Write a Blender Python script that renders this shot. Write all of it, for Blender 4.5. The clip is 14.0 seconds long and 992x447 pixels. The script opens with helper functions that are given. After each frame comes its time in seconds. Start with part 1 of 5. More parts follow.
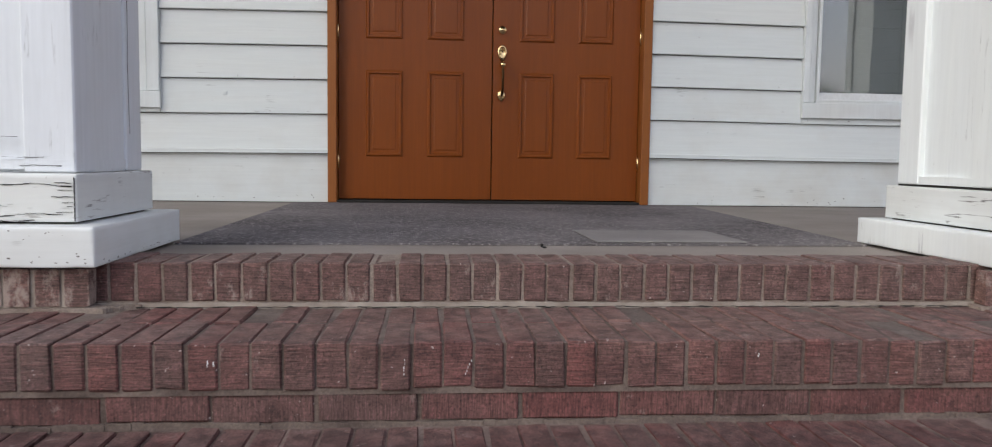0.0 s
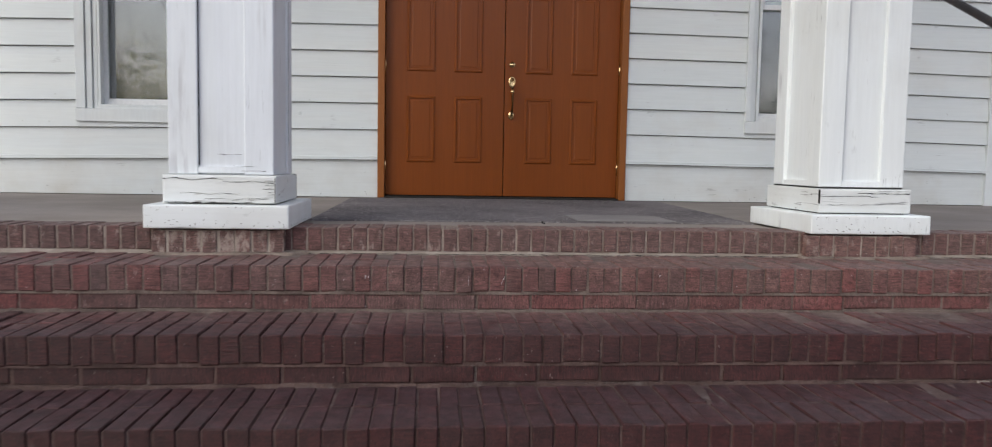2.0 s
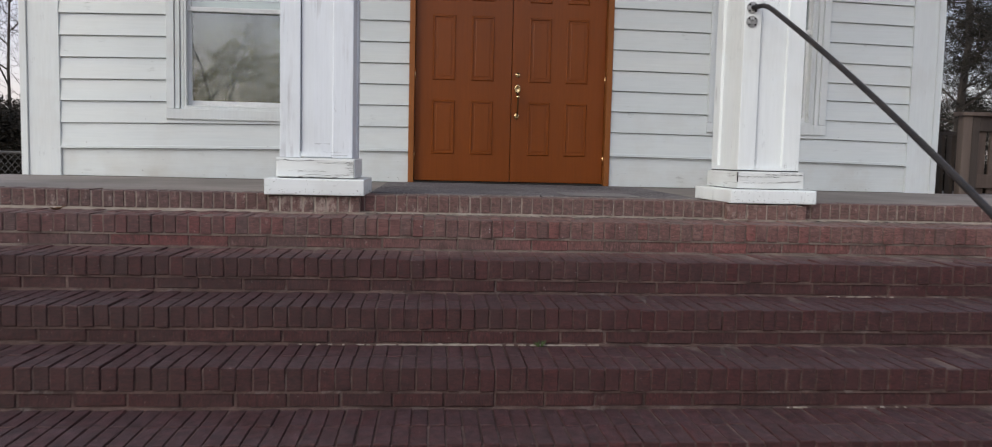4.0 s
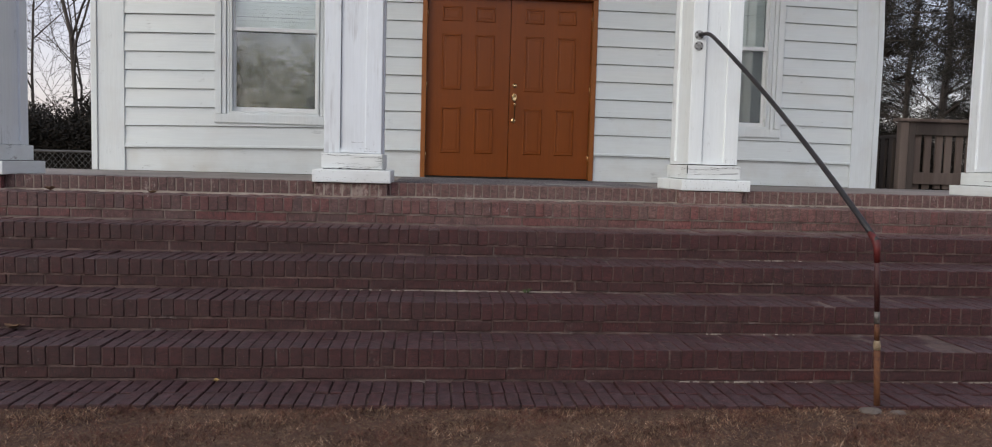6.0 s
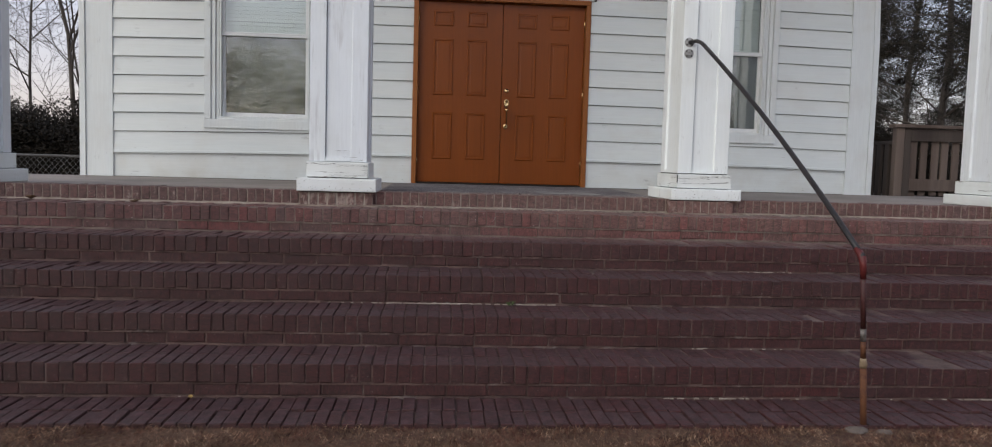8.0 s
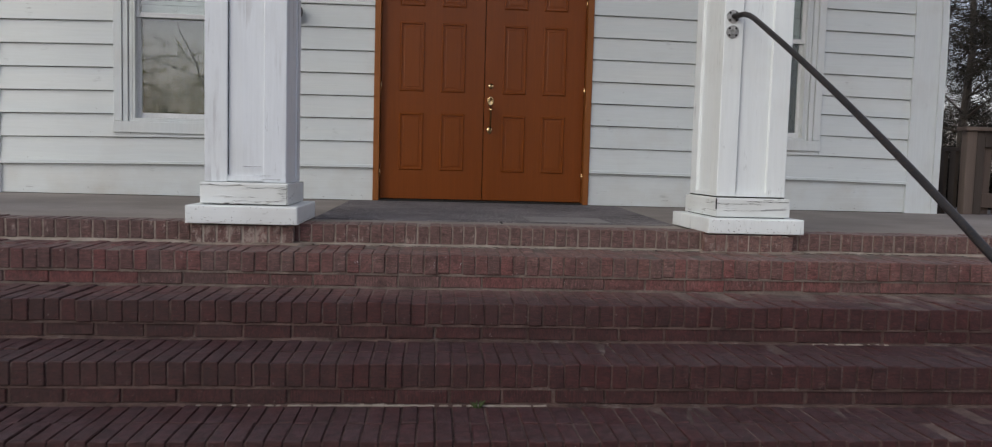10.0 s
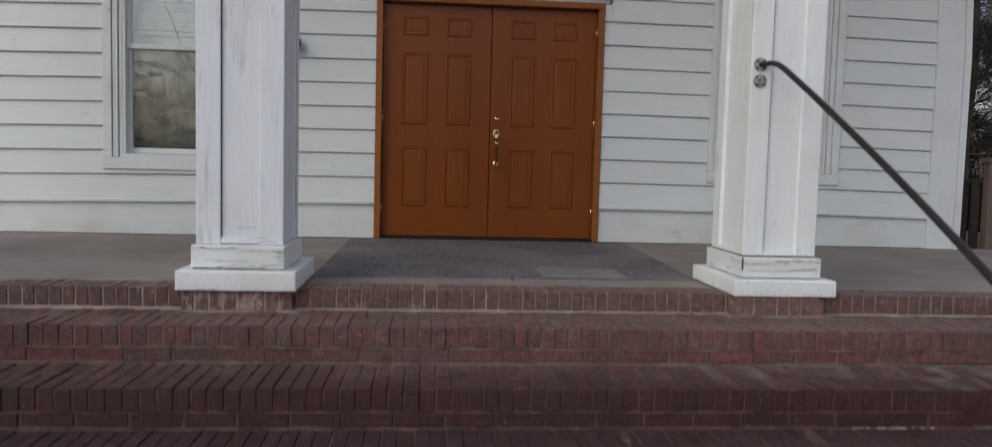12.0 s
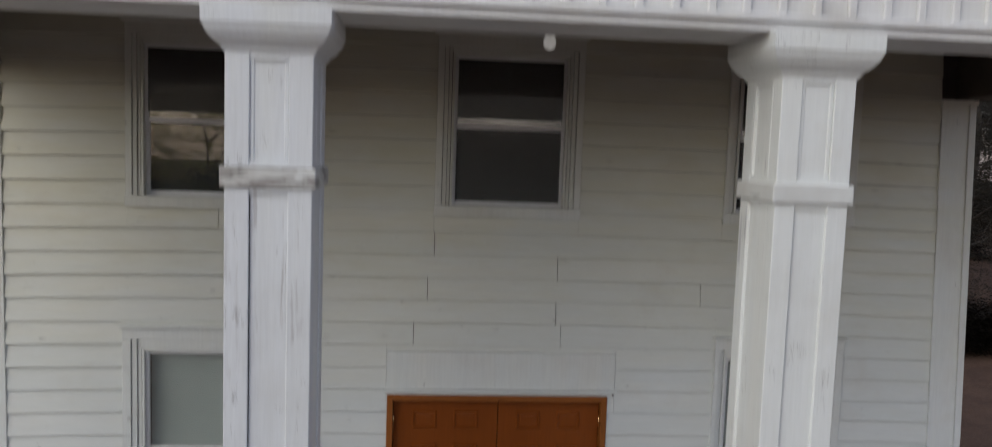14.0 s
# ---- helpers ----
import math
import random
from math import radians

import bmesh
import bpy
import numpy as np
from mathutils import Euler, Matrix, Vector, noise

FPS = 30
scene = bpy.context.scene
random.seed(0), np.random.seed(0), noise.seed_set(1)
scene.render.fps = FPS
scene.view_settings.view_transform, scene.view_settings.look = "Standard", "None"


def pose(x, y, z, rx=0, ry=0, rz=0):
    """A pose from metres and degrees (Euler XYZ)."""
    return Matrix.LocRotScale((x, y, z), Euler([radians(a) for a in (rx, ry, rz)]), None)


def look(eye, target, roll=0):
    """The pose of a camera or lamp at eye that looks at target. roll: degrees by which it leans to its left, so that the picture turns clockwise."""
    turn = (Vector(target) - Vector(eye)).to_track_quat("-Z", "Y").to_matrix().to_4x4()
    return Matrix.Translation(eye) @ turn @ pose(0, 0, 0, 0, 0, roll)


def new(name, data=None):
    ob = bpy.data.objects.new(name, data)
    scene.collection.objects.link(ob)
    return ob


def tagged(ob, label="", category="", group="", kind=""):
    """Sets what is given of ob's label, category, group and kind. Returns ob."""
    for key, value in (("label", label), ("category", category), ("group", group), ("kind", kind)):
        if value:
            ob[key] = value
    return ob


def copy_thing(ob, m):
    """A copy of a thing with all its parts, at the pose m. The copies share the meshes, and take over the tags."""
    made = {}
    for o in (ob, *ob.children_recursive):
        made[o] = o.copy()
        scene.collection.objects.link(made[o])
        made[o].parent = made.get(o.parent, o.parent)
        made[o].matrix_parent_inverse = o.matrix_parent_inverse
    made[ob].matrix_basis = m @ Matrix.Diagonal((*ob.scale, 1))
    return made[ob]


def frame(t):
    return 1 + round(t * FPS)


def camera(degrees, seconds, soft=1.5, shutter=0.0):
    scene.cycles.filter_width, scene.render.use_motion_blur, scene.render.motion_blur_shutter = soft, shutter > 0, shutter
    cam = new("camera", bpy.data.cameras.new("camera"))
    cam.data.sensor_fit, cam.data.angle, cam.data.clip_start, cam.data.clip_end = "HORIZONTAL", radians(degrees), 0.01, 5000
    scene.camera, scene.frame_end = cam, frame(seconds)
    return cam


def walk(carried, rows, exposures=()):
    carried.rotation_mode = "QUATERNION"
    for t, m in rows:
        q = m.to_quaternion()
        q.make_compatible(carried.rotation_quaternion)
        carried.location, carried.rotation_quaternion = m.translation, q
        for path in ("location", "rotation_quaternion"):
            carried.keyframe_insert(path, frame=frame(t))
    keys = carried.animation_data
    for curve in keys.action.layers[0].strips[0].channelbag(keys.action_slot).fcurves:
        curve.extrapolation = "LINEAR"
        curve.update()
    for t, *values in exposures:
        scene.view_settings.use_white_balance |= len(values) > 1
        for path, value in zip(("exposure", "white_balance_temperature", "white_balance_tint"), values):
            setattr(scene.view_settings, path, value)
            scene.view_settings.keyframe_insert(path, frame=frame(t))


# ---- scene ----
cam = camera(63.0, 14.0, soft=1.1, shutter=0.5)
PATH = [
    (0, (-0.397, -4.88, 1.273), (-0.223, -2.894, 1.114), 0.8),
    (0.5, (-0.419, -5.08, 1.279), (-0.247, -3.094, 1.12), 0.6),
    (1, (-0.473, -5.485, 1.296), (-0.3, -3.499, 1.137), 0.7),
    (1.5, (-0.538, -5.904, 1.309), (-0.363, -3.917, 1.151), 0.9),
    (2, (-0.603, -6.293, 1.305), (-0.429, -4.307, 1.149), 1.0),
    (2.5, (-0.665, -6.657, 1.285), (-0.494, -4.67, 1.131), 1.1),
    (3, (-0.72, -7.015, 1.268), (-0.547, -5.029, 1.112), 1.1),
    (3.5, (-0.759, -7.335, 1.249), (-0.588, -5.349, 1.093), 1.2),
    (3.7, (-0.771, -7.485, 1.253), (-0.599, -5.499, 1.092), 1.3),
    (5.8, (-0.867, -8.991, 1.18), (-0.699, -7.004, 1.029), 1.5),
    (6, (-0.87, -9.011, 1.185), (-0.703, -7.024, 1.035), 1.5),
    (6.5, (-0.871, -9.045, 1.2), (-0.705, -7.057, 1.05), 1.6),
    (7, (-0.851, -9.099, 1.209), (-0.685, -7.112, 1.06), 1.6),
    (7.5, (-0.809, -9.096, 1.225), (-0.645, -7.108, 1.076), 1.6),
    (8, (-0.76, -8.941, 1.25), (-0.596, -6.954, 1.101), 1.6),
    (8.2, (-0.734, -8.809, 1.252), (-0.571, -6.821, 1.104), 1.7),
    (10.5, (-0.443, -7.012, 1.382), (-0.277, -5.025, 1.232), 1.5),
    (11, (-0.455, -6.955, 1.383), (-0.286, -4.968, 1.235), 1.5),
    (11.5, (-0.503, -6.957, 1.409), (-0.336, -4.969, 1.26), 1.5),
    (12, (-0.522, -6.942, 1.656), (-0.352, -4.955, 1.51), 1.5),
    (12.5, (-0.53, -6.92, 2.191), (-0.359, -4.933, 2.046), 1.4),
    (13, (-0.569, -6.909, 3.03), (-0.393, -4.922, 2.886), 1.5),
    (13.5, (-0.602, -6.904, 4.157), (-0.429, -4.919, 3.979), 1.9),
    (14, (-0.659, -6.902, 5.182), (-0.492, -4.918, 5.001), 2.0),
]
EXPOSURES = [(0.0, 1.24), (1.5, 1.20), (3.0, 1.12), (6.0, 1.02), (8.0, 0.92), (10.5, 0.72), (11.5, 0.66), (12.5, 0.62), (13.0, 0.57), (13.5, 0.47), (14.0, 0.52)]
walk(cam, [(t, look(eye, target, roll)) for t, eye, target, roll in PATH], EXPOSURES)

# ---- sky, sun, exposure ----
world = bpy.data.worlds.new("sky")
scene.world = world
world.use_nodes = True
wt = world.node_tree
sky = wt.nodes.new("ShaderNodeTexSky")
sky.sky_type = "NISHITA"
sky.sun_disc = False
sky.sun_elevation = radians(30)
sky.sun_rotation = radians(-133.9)
sky.air_density, sky.dust_density, sky.ozone_density = 1.0, 1.5, 1.2
wt.nodes["Background"].inputs["Strength"].default_value = 0.15
# an even veil of high cloud over the clear sky
veil = wt.nodes.new("ShaderNodeMix")
veil.data_type = "RGBA"
veil.inputs[0].default_value = 0.75
# the veil is pink towards the horizon, as after sunset
gaze = wt.nodes.new("ShaderNodeTexCoord")
split = wt.nodes.new("ShaderNodeSeparateXYZ")
wt.links.new(gaze.outputs["Generated"], split.inputs[0])
glow = wt.nodes.new("ShaderNodeValToRGB")
glow.color_ramp.elements[0].position, glow.color_ramp.elements[0].color = 0.02, (2.50, 2.00, 2.08, 1)
glow.color_ramp.elements[1].position, glow.color_ramp.elements[1].color = 0.40, (2.26, 2.34, 2.84, 1)
between = glow.color_ramp.elements.new(0.18)
between.color = (2.42, 2.26, 2.50, 1)
wt.links.new(split.outputs["Z"], glow.inputs["Fac"])
wt.links.new(glow.outputs["Color"], veil.inputs[7])
wt.links.new(sky.outputs[0], veil.inputs[6])
wt.links.new(veil.outputs[2], wt.nodes["Background"].inputs["Color"])
sun_data = bpy.data.lights.new("sun", "SUN")
sun_data.energy, sun_data.angle, sun_data.color = 0.86, radians(58), (1.0, 0.975, 0.875)
sun = new("sun", sun_data)
sun.matrix_world = look((-25.5, -24.5, 20.5), (0, 0, 0))

# ---- materials ----


def tree_of(name):
    m = bpy.data.materials.new(name)
    m.use_nodes = True
    t = m.node_tree
    return m, t, t.nodes["Principled BSDF"]


def nd(t, kind, **values):
    n = t.nodes.new("ShaderNode" + kind)
    for k, v in values.items():
        n.inputs[k.replace("_", " ")].default_value = v
    return n


def noise_tex(t, scale, stretch=(1, 1, 1), detail=4.0, rough=0.6, offset=None):
    geo = t.nodes.new("ShaderNodeNewGeometry")
    mp = nd(t, "Mapping", Scale=stretch)
    t.links.new(geo.outputs["Position"], mp.inputs["Vector"])
    if offset is not None:
        t.links.new(offset, mp.inputs["Location"])
    n = nd(t, "TexNoise", Scale=scale, Detail=detail, Roughness=rough)
    t.links.new(mp.outputs[0], n.inputs["Vector"])
    return n.outputs["Fac"]


def ramp(t, fac, stops):
    n = t.nodes.new("ShaderNodeValToRGB")
    el = n.color_ramp.elements
    while len(el) < len(stops):
        el.new(0.5)
    for e, (p, c) in zip(el, stops):
        e.position = p
        e.color = (*c, 1) if len(c) == 3 else (c[0], c[0], c[0], 1)
    t.links.new(fac, n.inputs["Fac"])
    return n.outputs["Color"]


def blend(t, fac, a, b, mode="MIX"):
    n = t.nodes.new("ShaderNodeMix")
    n.data_type, n.blend_type = "RGBA", mode
    for sock, v in ((n.inputs[0], fac), (n.inputs[6], a), (n.inputs[7], b)):
        if isinstance(v, bpy.types.NodeSocket):
            t.links.new(v, sock)
        else:
            sock.default_value = v if isinstance(v, (int, float)) else (*v, 1)
    return n.outputs[2]


def bump(t, bsdf, fac, strength, distance):
    n = nd(t, "Bump", Strength=strength, Distance=distance)
    t.links.new(fac, n.inputs["Height"])
    old = bsdf.inputs["Normal"].links
    if old:
        t.links.new(old[0].from_socket, n.inputs["Normal"])
    t.links.new(n.outputs[0], bsdf.inputs["Normal"])


def plain(name, c1, c2, scale=6, fine=60, rough=0.6, metal=0.0, relief=0.2, depth=0.004, stretch=(1, 1, 1), c3=None, specular=0.4):
    """Two-scale surface: broad mottling between two colours, fine grain in colour and relief."""
    m, t, b = tree_of(name)
    broad = noise_tex(t, scale, stretch)
    grain = noise_tex(t, fine, stretch, 6, 0.7)
    col = ramp(t, broad, [(0.35, c1), (0.65, c2)])
    if c3:
        col = blend(t, ramp(t, grain, [(0.52, (0.0,)), (0.62, (1.0,))]), col, c3)
    col = blend(t, 0.35, col, ramp(t, grain, [(0.3, (0.55,)), (0.7, (1.0,))]), "MULTIPLY")
    t.links.new(col, b.inputs["Base Color"])
    b.inputs["Roughness"].default_value, b.inputs["Metallic"].default_value = rough, metal
    b.inputs["Specular IOR Level"].default_value = specular
    bump(t, b, grain, relief, depth)
    return m


def white_paint(name, base, dirt, dirt_from, crack, streak, chip=0.70, rough=0.5, grain_axis="z", warm=(0.74, 0.75, 0.72), splits=(0.62, 0.5), brush=0.16, flake_long=None, split_scale=15, patches=None, wood=((0.17, 0.16, 0.155), (0.42, 0.40, 0.385))):
    """Old white paint on wood: brush grain, uneven dirt, flaked spots that bare grey wood."""
    m, t, b = tree_of(name)
    long = {"z": (1, 1, 0.06), "x": (0.05, 0.05, 1)}[grain_axis]
    broad = noise_tex(t, 1.7, (1, 1, 1), 5, 0.6)
    grain = noise_tex(t, 55, long, 5, 0.65)
    flake = noise_tex(t, streak, flake_long or long, 8, 0.72)
    speck = noise_tex(t, 34, (1, 1, 1), 4, 0.7)
    col = blend(t, ramp(t, broad, [(dirt_from, (0.0,)), (0.78, (1.0,))]), base, dirt)
    col = blend(t, ramp(t, noise_tex(t, 4, long, 3, 0.5), [(0.45, (0.0,)), (0.7, (0.5,))]), col, warm)
    col = blend(t, brush, col, ramp(t, grain, [(0.3, (0.6,)), (0.65, (1.0,))]), "MULTIPLY")
    bare = ramp(t, flake, [(chip, (0.0,)), (chip + 0.03, (1.0,))])
    if patches:
        bare = blend(t, 1.0, bare, ramp(t, noise_tex(t, 2.3, (1.6, 1.6, 0.6), 3, 0.6), [(patches, (0.0,)), (patches + 0.1, (1.0,))]), "MULTIPLY")
    col = blend(t, bare, col, ramp(t, grain, [(0.3, wood[0]), (0.7, wood[1])]))
    col = blend(t, ramp(t, speck, [(0.71, (0.0,)), (0.76, (crack,))]), col, (0.22, 0.19, 0.16))
    # hairline splits along the grain
    split = noise_tex(t, split_scale, long, 5, 0.6)
    line = ramp(t, split, [(0.488, (0.0,)), (0.5, (1.0,)), (0.512, (0.0,))])
    where = ramp(t, noise_tex(t, 5, (1, 1, 1), 3, 0.6), [(splits[0], (0.0,)), (splits[0] + 0.08, (splits[1],))])
    line = blend(t, 1.0, line, where, "MULTIPLY")
    col = blend(t, line, col, (0.06, 0.055, 0.05))
    t.links.new(col, b.inputs["Base Color"])
    b.inputs["Roughness"].default_value = rough
    b.inputs["Specular IOR Level"].default_value = 0.3
    bump(t, b, line, -0.6, 0.004)
    bump(t, b, grain, 0.18, 0.003)
    bump(t, b, bare, -0.5, 0.003)
    return m


def outer_step_mask(t):
    """Rises from 0 at the top step to 1 on the outer steps, ragged; darkens brick and mortar."""
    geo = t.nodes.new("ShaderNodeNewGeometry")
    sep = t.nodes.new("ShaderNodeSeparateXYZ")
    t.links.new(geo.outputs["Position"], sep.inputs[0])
    fade = nd(t, "MapRange")
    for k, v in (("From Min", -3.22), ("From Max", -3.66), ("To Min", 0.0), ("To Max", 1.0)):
        fade.inputs[k].default_value = v
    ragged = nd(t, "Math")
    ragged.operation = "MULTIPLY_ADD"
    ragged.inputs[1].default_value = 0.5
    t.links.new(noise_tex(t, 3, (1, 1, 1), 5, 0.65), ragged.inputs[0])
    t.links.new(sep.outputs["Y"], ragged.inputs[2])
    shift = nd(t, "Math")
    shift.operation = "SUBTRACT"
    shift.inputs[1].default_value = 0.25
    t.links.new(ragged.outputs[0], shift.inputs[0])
    t.links.new(shift.outputs[0], fade.inputs["Value"])
    return fade.outputs[0]


def mortar_material(name, c1, c2):
    m, t, b = tree_of(name)
    grit = noise_tex(t, 130, (1, 1, 1), 5, 0.75)
    col = ramp(t, noise_tex(t, 6, (1, 1, 1), 5, 0.65), [(0.35, c1), (0.65, c2)])
    col = blend(t, outer_step_mask(t), col, (0.56, 0.48, 0.485), "MULTIPLY")
    # lime washed out of the joints, here and there
    lime = ramp(t, noise_tex(t, 7.5, (1, 1, 1), 6, 0.75), [(0.56, (0.0,)), (0.66, (0.55,))])
    col = blend(t, lime, col, (0.215, 0.18, 0.165))
    col = blend(t, 0.7, col, ramp(t, grit, [(0.3, (0.4,)), (0.65, (1.1,))]), "MULTIPLY")
    t.links.new(col, b.inputs["Base Color"])
    b.inputs["Roughness"].default_value = 0.95
    bump(t, b, grit, 0.8, 0.004)
    return m


def math_node(t, operation, *values):
    n = nd(t, "Math")
    n.operation = operation
    for sock, v in zip(n.inputs, values):
        if isinstance(v, bpy.types.NodeSocket):
            t.links.new(v, sock)
        else:
            sock.default_value = v
    return n.outputs[0]


def span(t, value, a, b, c=0.0, d=1.0):
    n = nd(t, "MapRange")
    for k, v in (("From Min", a), ("From Max", b), ("To Min", c), ("To Max", d)):
        n.inputs[k].default_value = v
    t.links.new(value, n.inputs["Value"])
    return n.outputs[0]


def brick_material(name, ridge, half=0.028, lime=0.0, edge_tone=(0.15, 0.11, 0.09), brown=0.0, film=1.0):
    """Wire-cut clay brick: colour by piece, raked ridges across its length, dust on the treads, lime and grime."""
    m, t, b = tree_of(name)
    info = t.nodes.new("ShaderNodeObjectInfo")
    geo = t.nodes.new("ShaderNodeNewGeometry")
    own = math_node(t, "FRACT", math_node(t, "ADD", info.outputs["Random"], geo.outputs["Random Per Island"]))
    own2 = math_node(t, "FRACT", math_node(t, "MULTIPLY", own, 13.7))
    col = ramp(t, own, [(0.0, (0.108, 0.037, 0.035)), (0.13, (0.150, 0.033, 0.032)), (0.27, (0.088, 0.043, 0.039)), (0.42, (0.122, 0.036, 0.034)),
                        (0.55, (0.076, 0.053, 0.049)), (0.68, (0.132, 0.038, 0.036)), (0.80, (0.100, 0.043, 0.040)), (0.92, (0.064, 0.049, 0.047)), (1.0, (0.122, 0.042, 0.038))])
    col = blend(t, 1.0, col, ramp(t, own2, [(0.0, (0.76,)), (1.0, (1.22,))]), "MULTIPLY")
    col = blend(t, 0.35, col, (0.108, 0.042, 0.039))
    col = blend(t, brown, col, (0.098, 0.058, 0.050))
    mott = noise_tex(t, 30, (1, 1, 1), 6, 0.7)
    shift = math_node(t, "MULTIPLY", own, 10.0)
    lines = noise_tex(t, 75, ridge, 2, 0.5, shift)
    where = t.nodes.new("ShaderNodeSeparateXYZ")
    t.links.new(geo.outputs["Position"], where.inputs[0])
    facing = t.nodes.new("ShaderNodeSeparateXYZ")
    t.links.new(geo.outputs["Normal"], facing.inputs[0])
    outer = outer_step_mask(t)
    # broad grime
    col = blend(t, ramp(t, noise_tex(t, 1.3, (1, 1, 1), 4, 0.6), [(0.42, (0.0,)), (0.62, (0.5,))]), col, (0.092, 0.060, 0.056))
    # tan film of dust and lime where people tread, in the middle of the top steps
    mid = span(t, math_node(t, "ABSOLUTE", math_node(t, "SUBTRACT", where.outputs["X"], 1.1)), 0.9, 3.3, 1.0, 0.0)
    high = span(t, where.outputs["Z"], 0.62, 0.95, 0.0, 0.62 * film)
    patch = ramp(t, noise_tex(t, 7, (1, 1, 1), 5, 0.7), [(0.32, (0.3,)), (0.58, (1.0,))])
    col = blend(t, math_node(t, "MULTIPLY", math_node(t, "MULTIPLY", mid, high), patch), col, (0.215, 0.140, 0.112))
    # browner, darker colour on the outer steps
    col = blend(t, math_node(t, "MULTIPLY", outer, 0.5), col, (0.112, 0.046, 0.043))
    col = blend(t, outer, col, (0.43, 0.32, 0.322), "MULTIPLY")
    # darker again towards the left end of the steps
    end_tone = math_node(t, "MULTIPLY", span(t, math_node(t, "MULTIPLY_ADD", noise_tex(t, 0.8, (1, 1, 1), 4, 0.6), 2.0, where.outputs["X"]), 0.8, -1.8, 0.0, 0.55), span(t, outer, 0.0, 1.0, 0.45, 1.0))
    col = blend(t, end_tone, col, (0.62, 0.56, 0.58), "MULTIPLY")
    # dust and mortar wash on the treads' flats; the outer treads' bluish tone puts sky sheen into the colour
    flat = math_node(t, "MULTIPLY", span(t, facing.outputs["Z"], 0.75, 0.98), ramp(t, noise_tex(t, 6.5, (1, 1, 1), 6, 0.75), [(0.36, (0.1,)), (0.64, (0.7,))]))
    col = blend(t, flat, col, blend(t, outer, (0.160, 0.116, 0.100), (0.060, 0.037, 0.041)))
    # pores, mottling, ridges
    speckle = noise_tex(t, 170, (1, 1, 1), 5, 0.8)
    col = blend(t, 0.6, col, ramp(t, speckle, [(0.38, (0.12,)), (0.46, (1.1,)), (0.57, (1.25,)), (0.65, (2.6,))]), "MULTIPLY")
    col = blend(t, 0.55, col, ramp(t, mott, [(0.36, (0.5,)), (0.5, (1.0,)), (0.64, (1.4,))]), "MULTIPLY")
    col = blend(t, 0.5, col, ramp(t, lines, [(0.36, (0.3,)), (0.5, (0.98,)), (0.66, (1.5,))]), "MULTIPLY")
    # mortar dragged over the brick's long edges
    tc = t.nodes.new("ShaderNodeTexCoord")
    so = t.nodes.new("ShaderNodeSeparateXYZ")
    t.links.new(tc.outputs["Object"], so.inputs[0])
    wob = math_node(t, "MULTIPLY_ADD", noise_tex(t, 30, (1, 1, 1), 4, 0.7), 0.018, math_node(t, "ABSOLUTE", so.outputs["X"]))
    smear = blend(t, outer, edge_tone, (0.42, 0.38, 0.42), "MULTIPLY")
    col = blend(t, span(t, wob, half + 0.0108, half + 0.0125, 0.0, 0.45), col, smear)
    # lime bloom: pale blotches and flecks
    bloom = noise_tex(t, 18, (1, 1, 0.5), 7, 0.8)
    pale = math_node(t, "MULTIPLY", ramp(t, bloom, [(0.61 - 0.22 * lime, (0.0,)), (0.69 - 0.18 * lime, (0.6 + 0.3 * lime,))]), span(t, outer, 0.0, 1.0, 1.0, 0.3))
    col = blend(t, pale, col, (0.36, 0.315, 0.27))
    spots = noise_tex(t, 70, (1, 1, 1), 3, 0.6)
    col = blend(t, ramp(t, spots, [(0.705, (0.0,)), (0.72, (0.75,))]), col, blend(t, outer, (0.55, 0.51, 0.47), (0.22, 0.19, 0.18)))
    col = blend(t, 1.0, col, (0.96, 0.885, 0.905), "MULTIPLY")
    t.links.new(col, b.inputs["Base Color"])
    b.inputs["Roughness"].default_value = 0.66
    b.inputs["Specular IOR Level"].default_value = 0.45
    bump(t, b, lines, 0.7, 0.003)
    bump(t, b, mott, 0.5, 0.004)
    bump(t, b, speckle, 0.6, 0.003)
    return m


def film_and_shade(m, most=0.95):
    """A yellowish film in long patches on the upper boards, deepened to paint in shade below the porch ceiling."""
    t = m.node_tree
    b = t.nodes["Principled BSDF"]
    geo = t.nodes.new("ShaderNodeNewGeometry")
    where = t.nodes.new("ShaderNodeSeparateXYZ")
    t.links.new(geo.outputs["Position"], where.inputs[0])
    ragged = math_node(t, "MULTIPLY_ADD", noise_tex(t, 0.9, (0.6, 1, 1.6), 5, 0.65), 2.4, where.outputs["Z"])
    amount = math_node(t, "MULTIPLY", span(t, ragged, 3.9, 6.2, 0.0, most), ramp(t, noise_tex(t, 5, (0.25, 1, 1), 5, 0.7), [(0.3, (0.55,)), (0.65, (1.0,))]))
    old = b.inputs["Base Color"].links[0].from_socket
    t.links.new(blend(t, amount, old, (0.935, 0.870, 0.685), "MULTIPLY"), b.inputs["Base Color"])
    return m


M_SIDING = white_paint("siding_paint", (0.672, 0.708, 0.708), (0.62, 0.63, 0.61), 0.55, 0.6, 9, 0.685, 0.45, "x")
film_and_shade(M_SIDING)
M_TRIM = white_paint("trim_paint", (0.700, 0.735, 0.738), (0.63, 0.635, 0.62), 0.5, 0.5, 8, 0.74, 0.45)
film_and_shade(M_TRIM, 0.6)
M_COLUMN = white_paint("column_paint", (0.715, 0.748, 0.785), (0.63, 0.65, 0.67), 0.47, 0.2, 11, 0.56, 0.5, warm=(0.74, 0.765, 0.735), splits=(0.575, 0.55), brush=0.2, split_scale=26, patches=0.52, wood=((0.43, 0.435, 0.45), (0.60, 0.61, 0.63)))
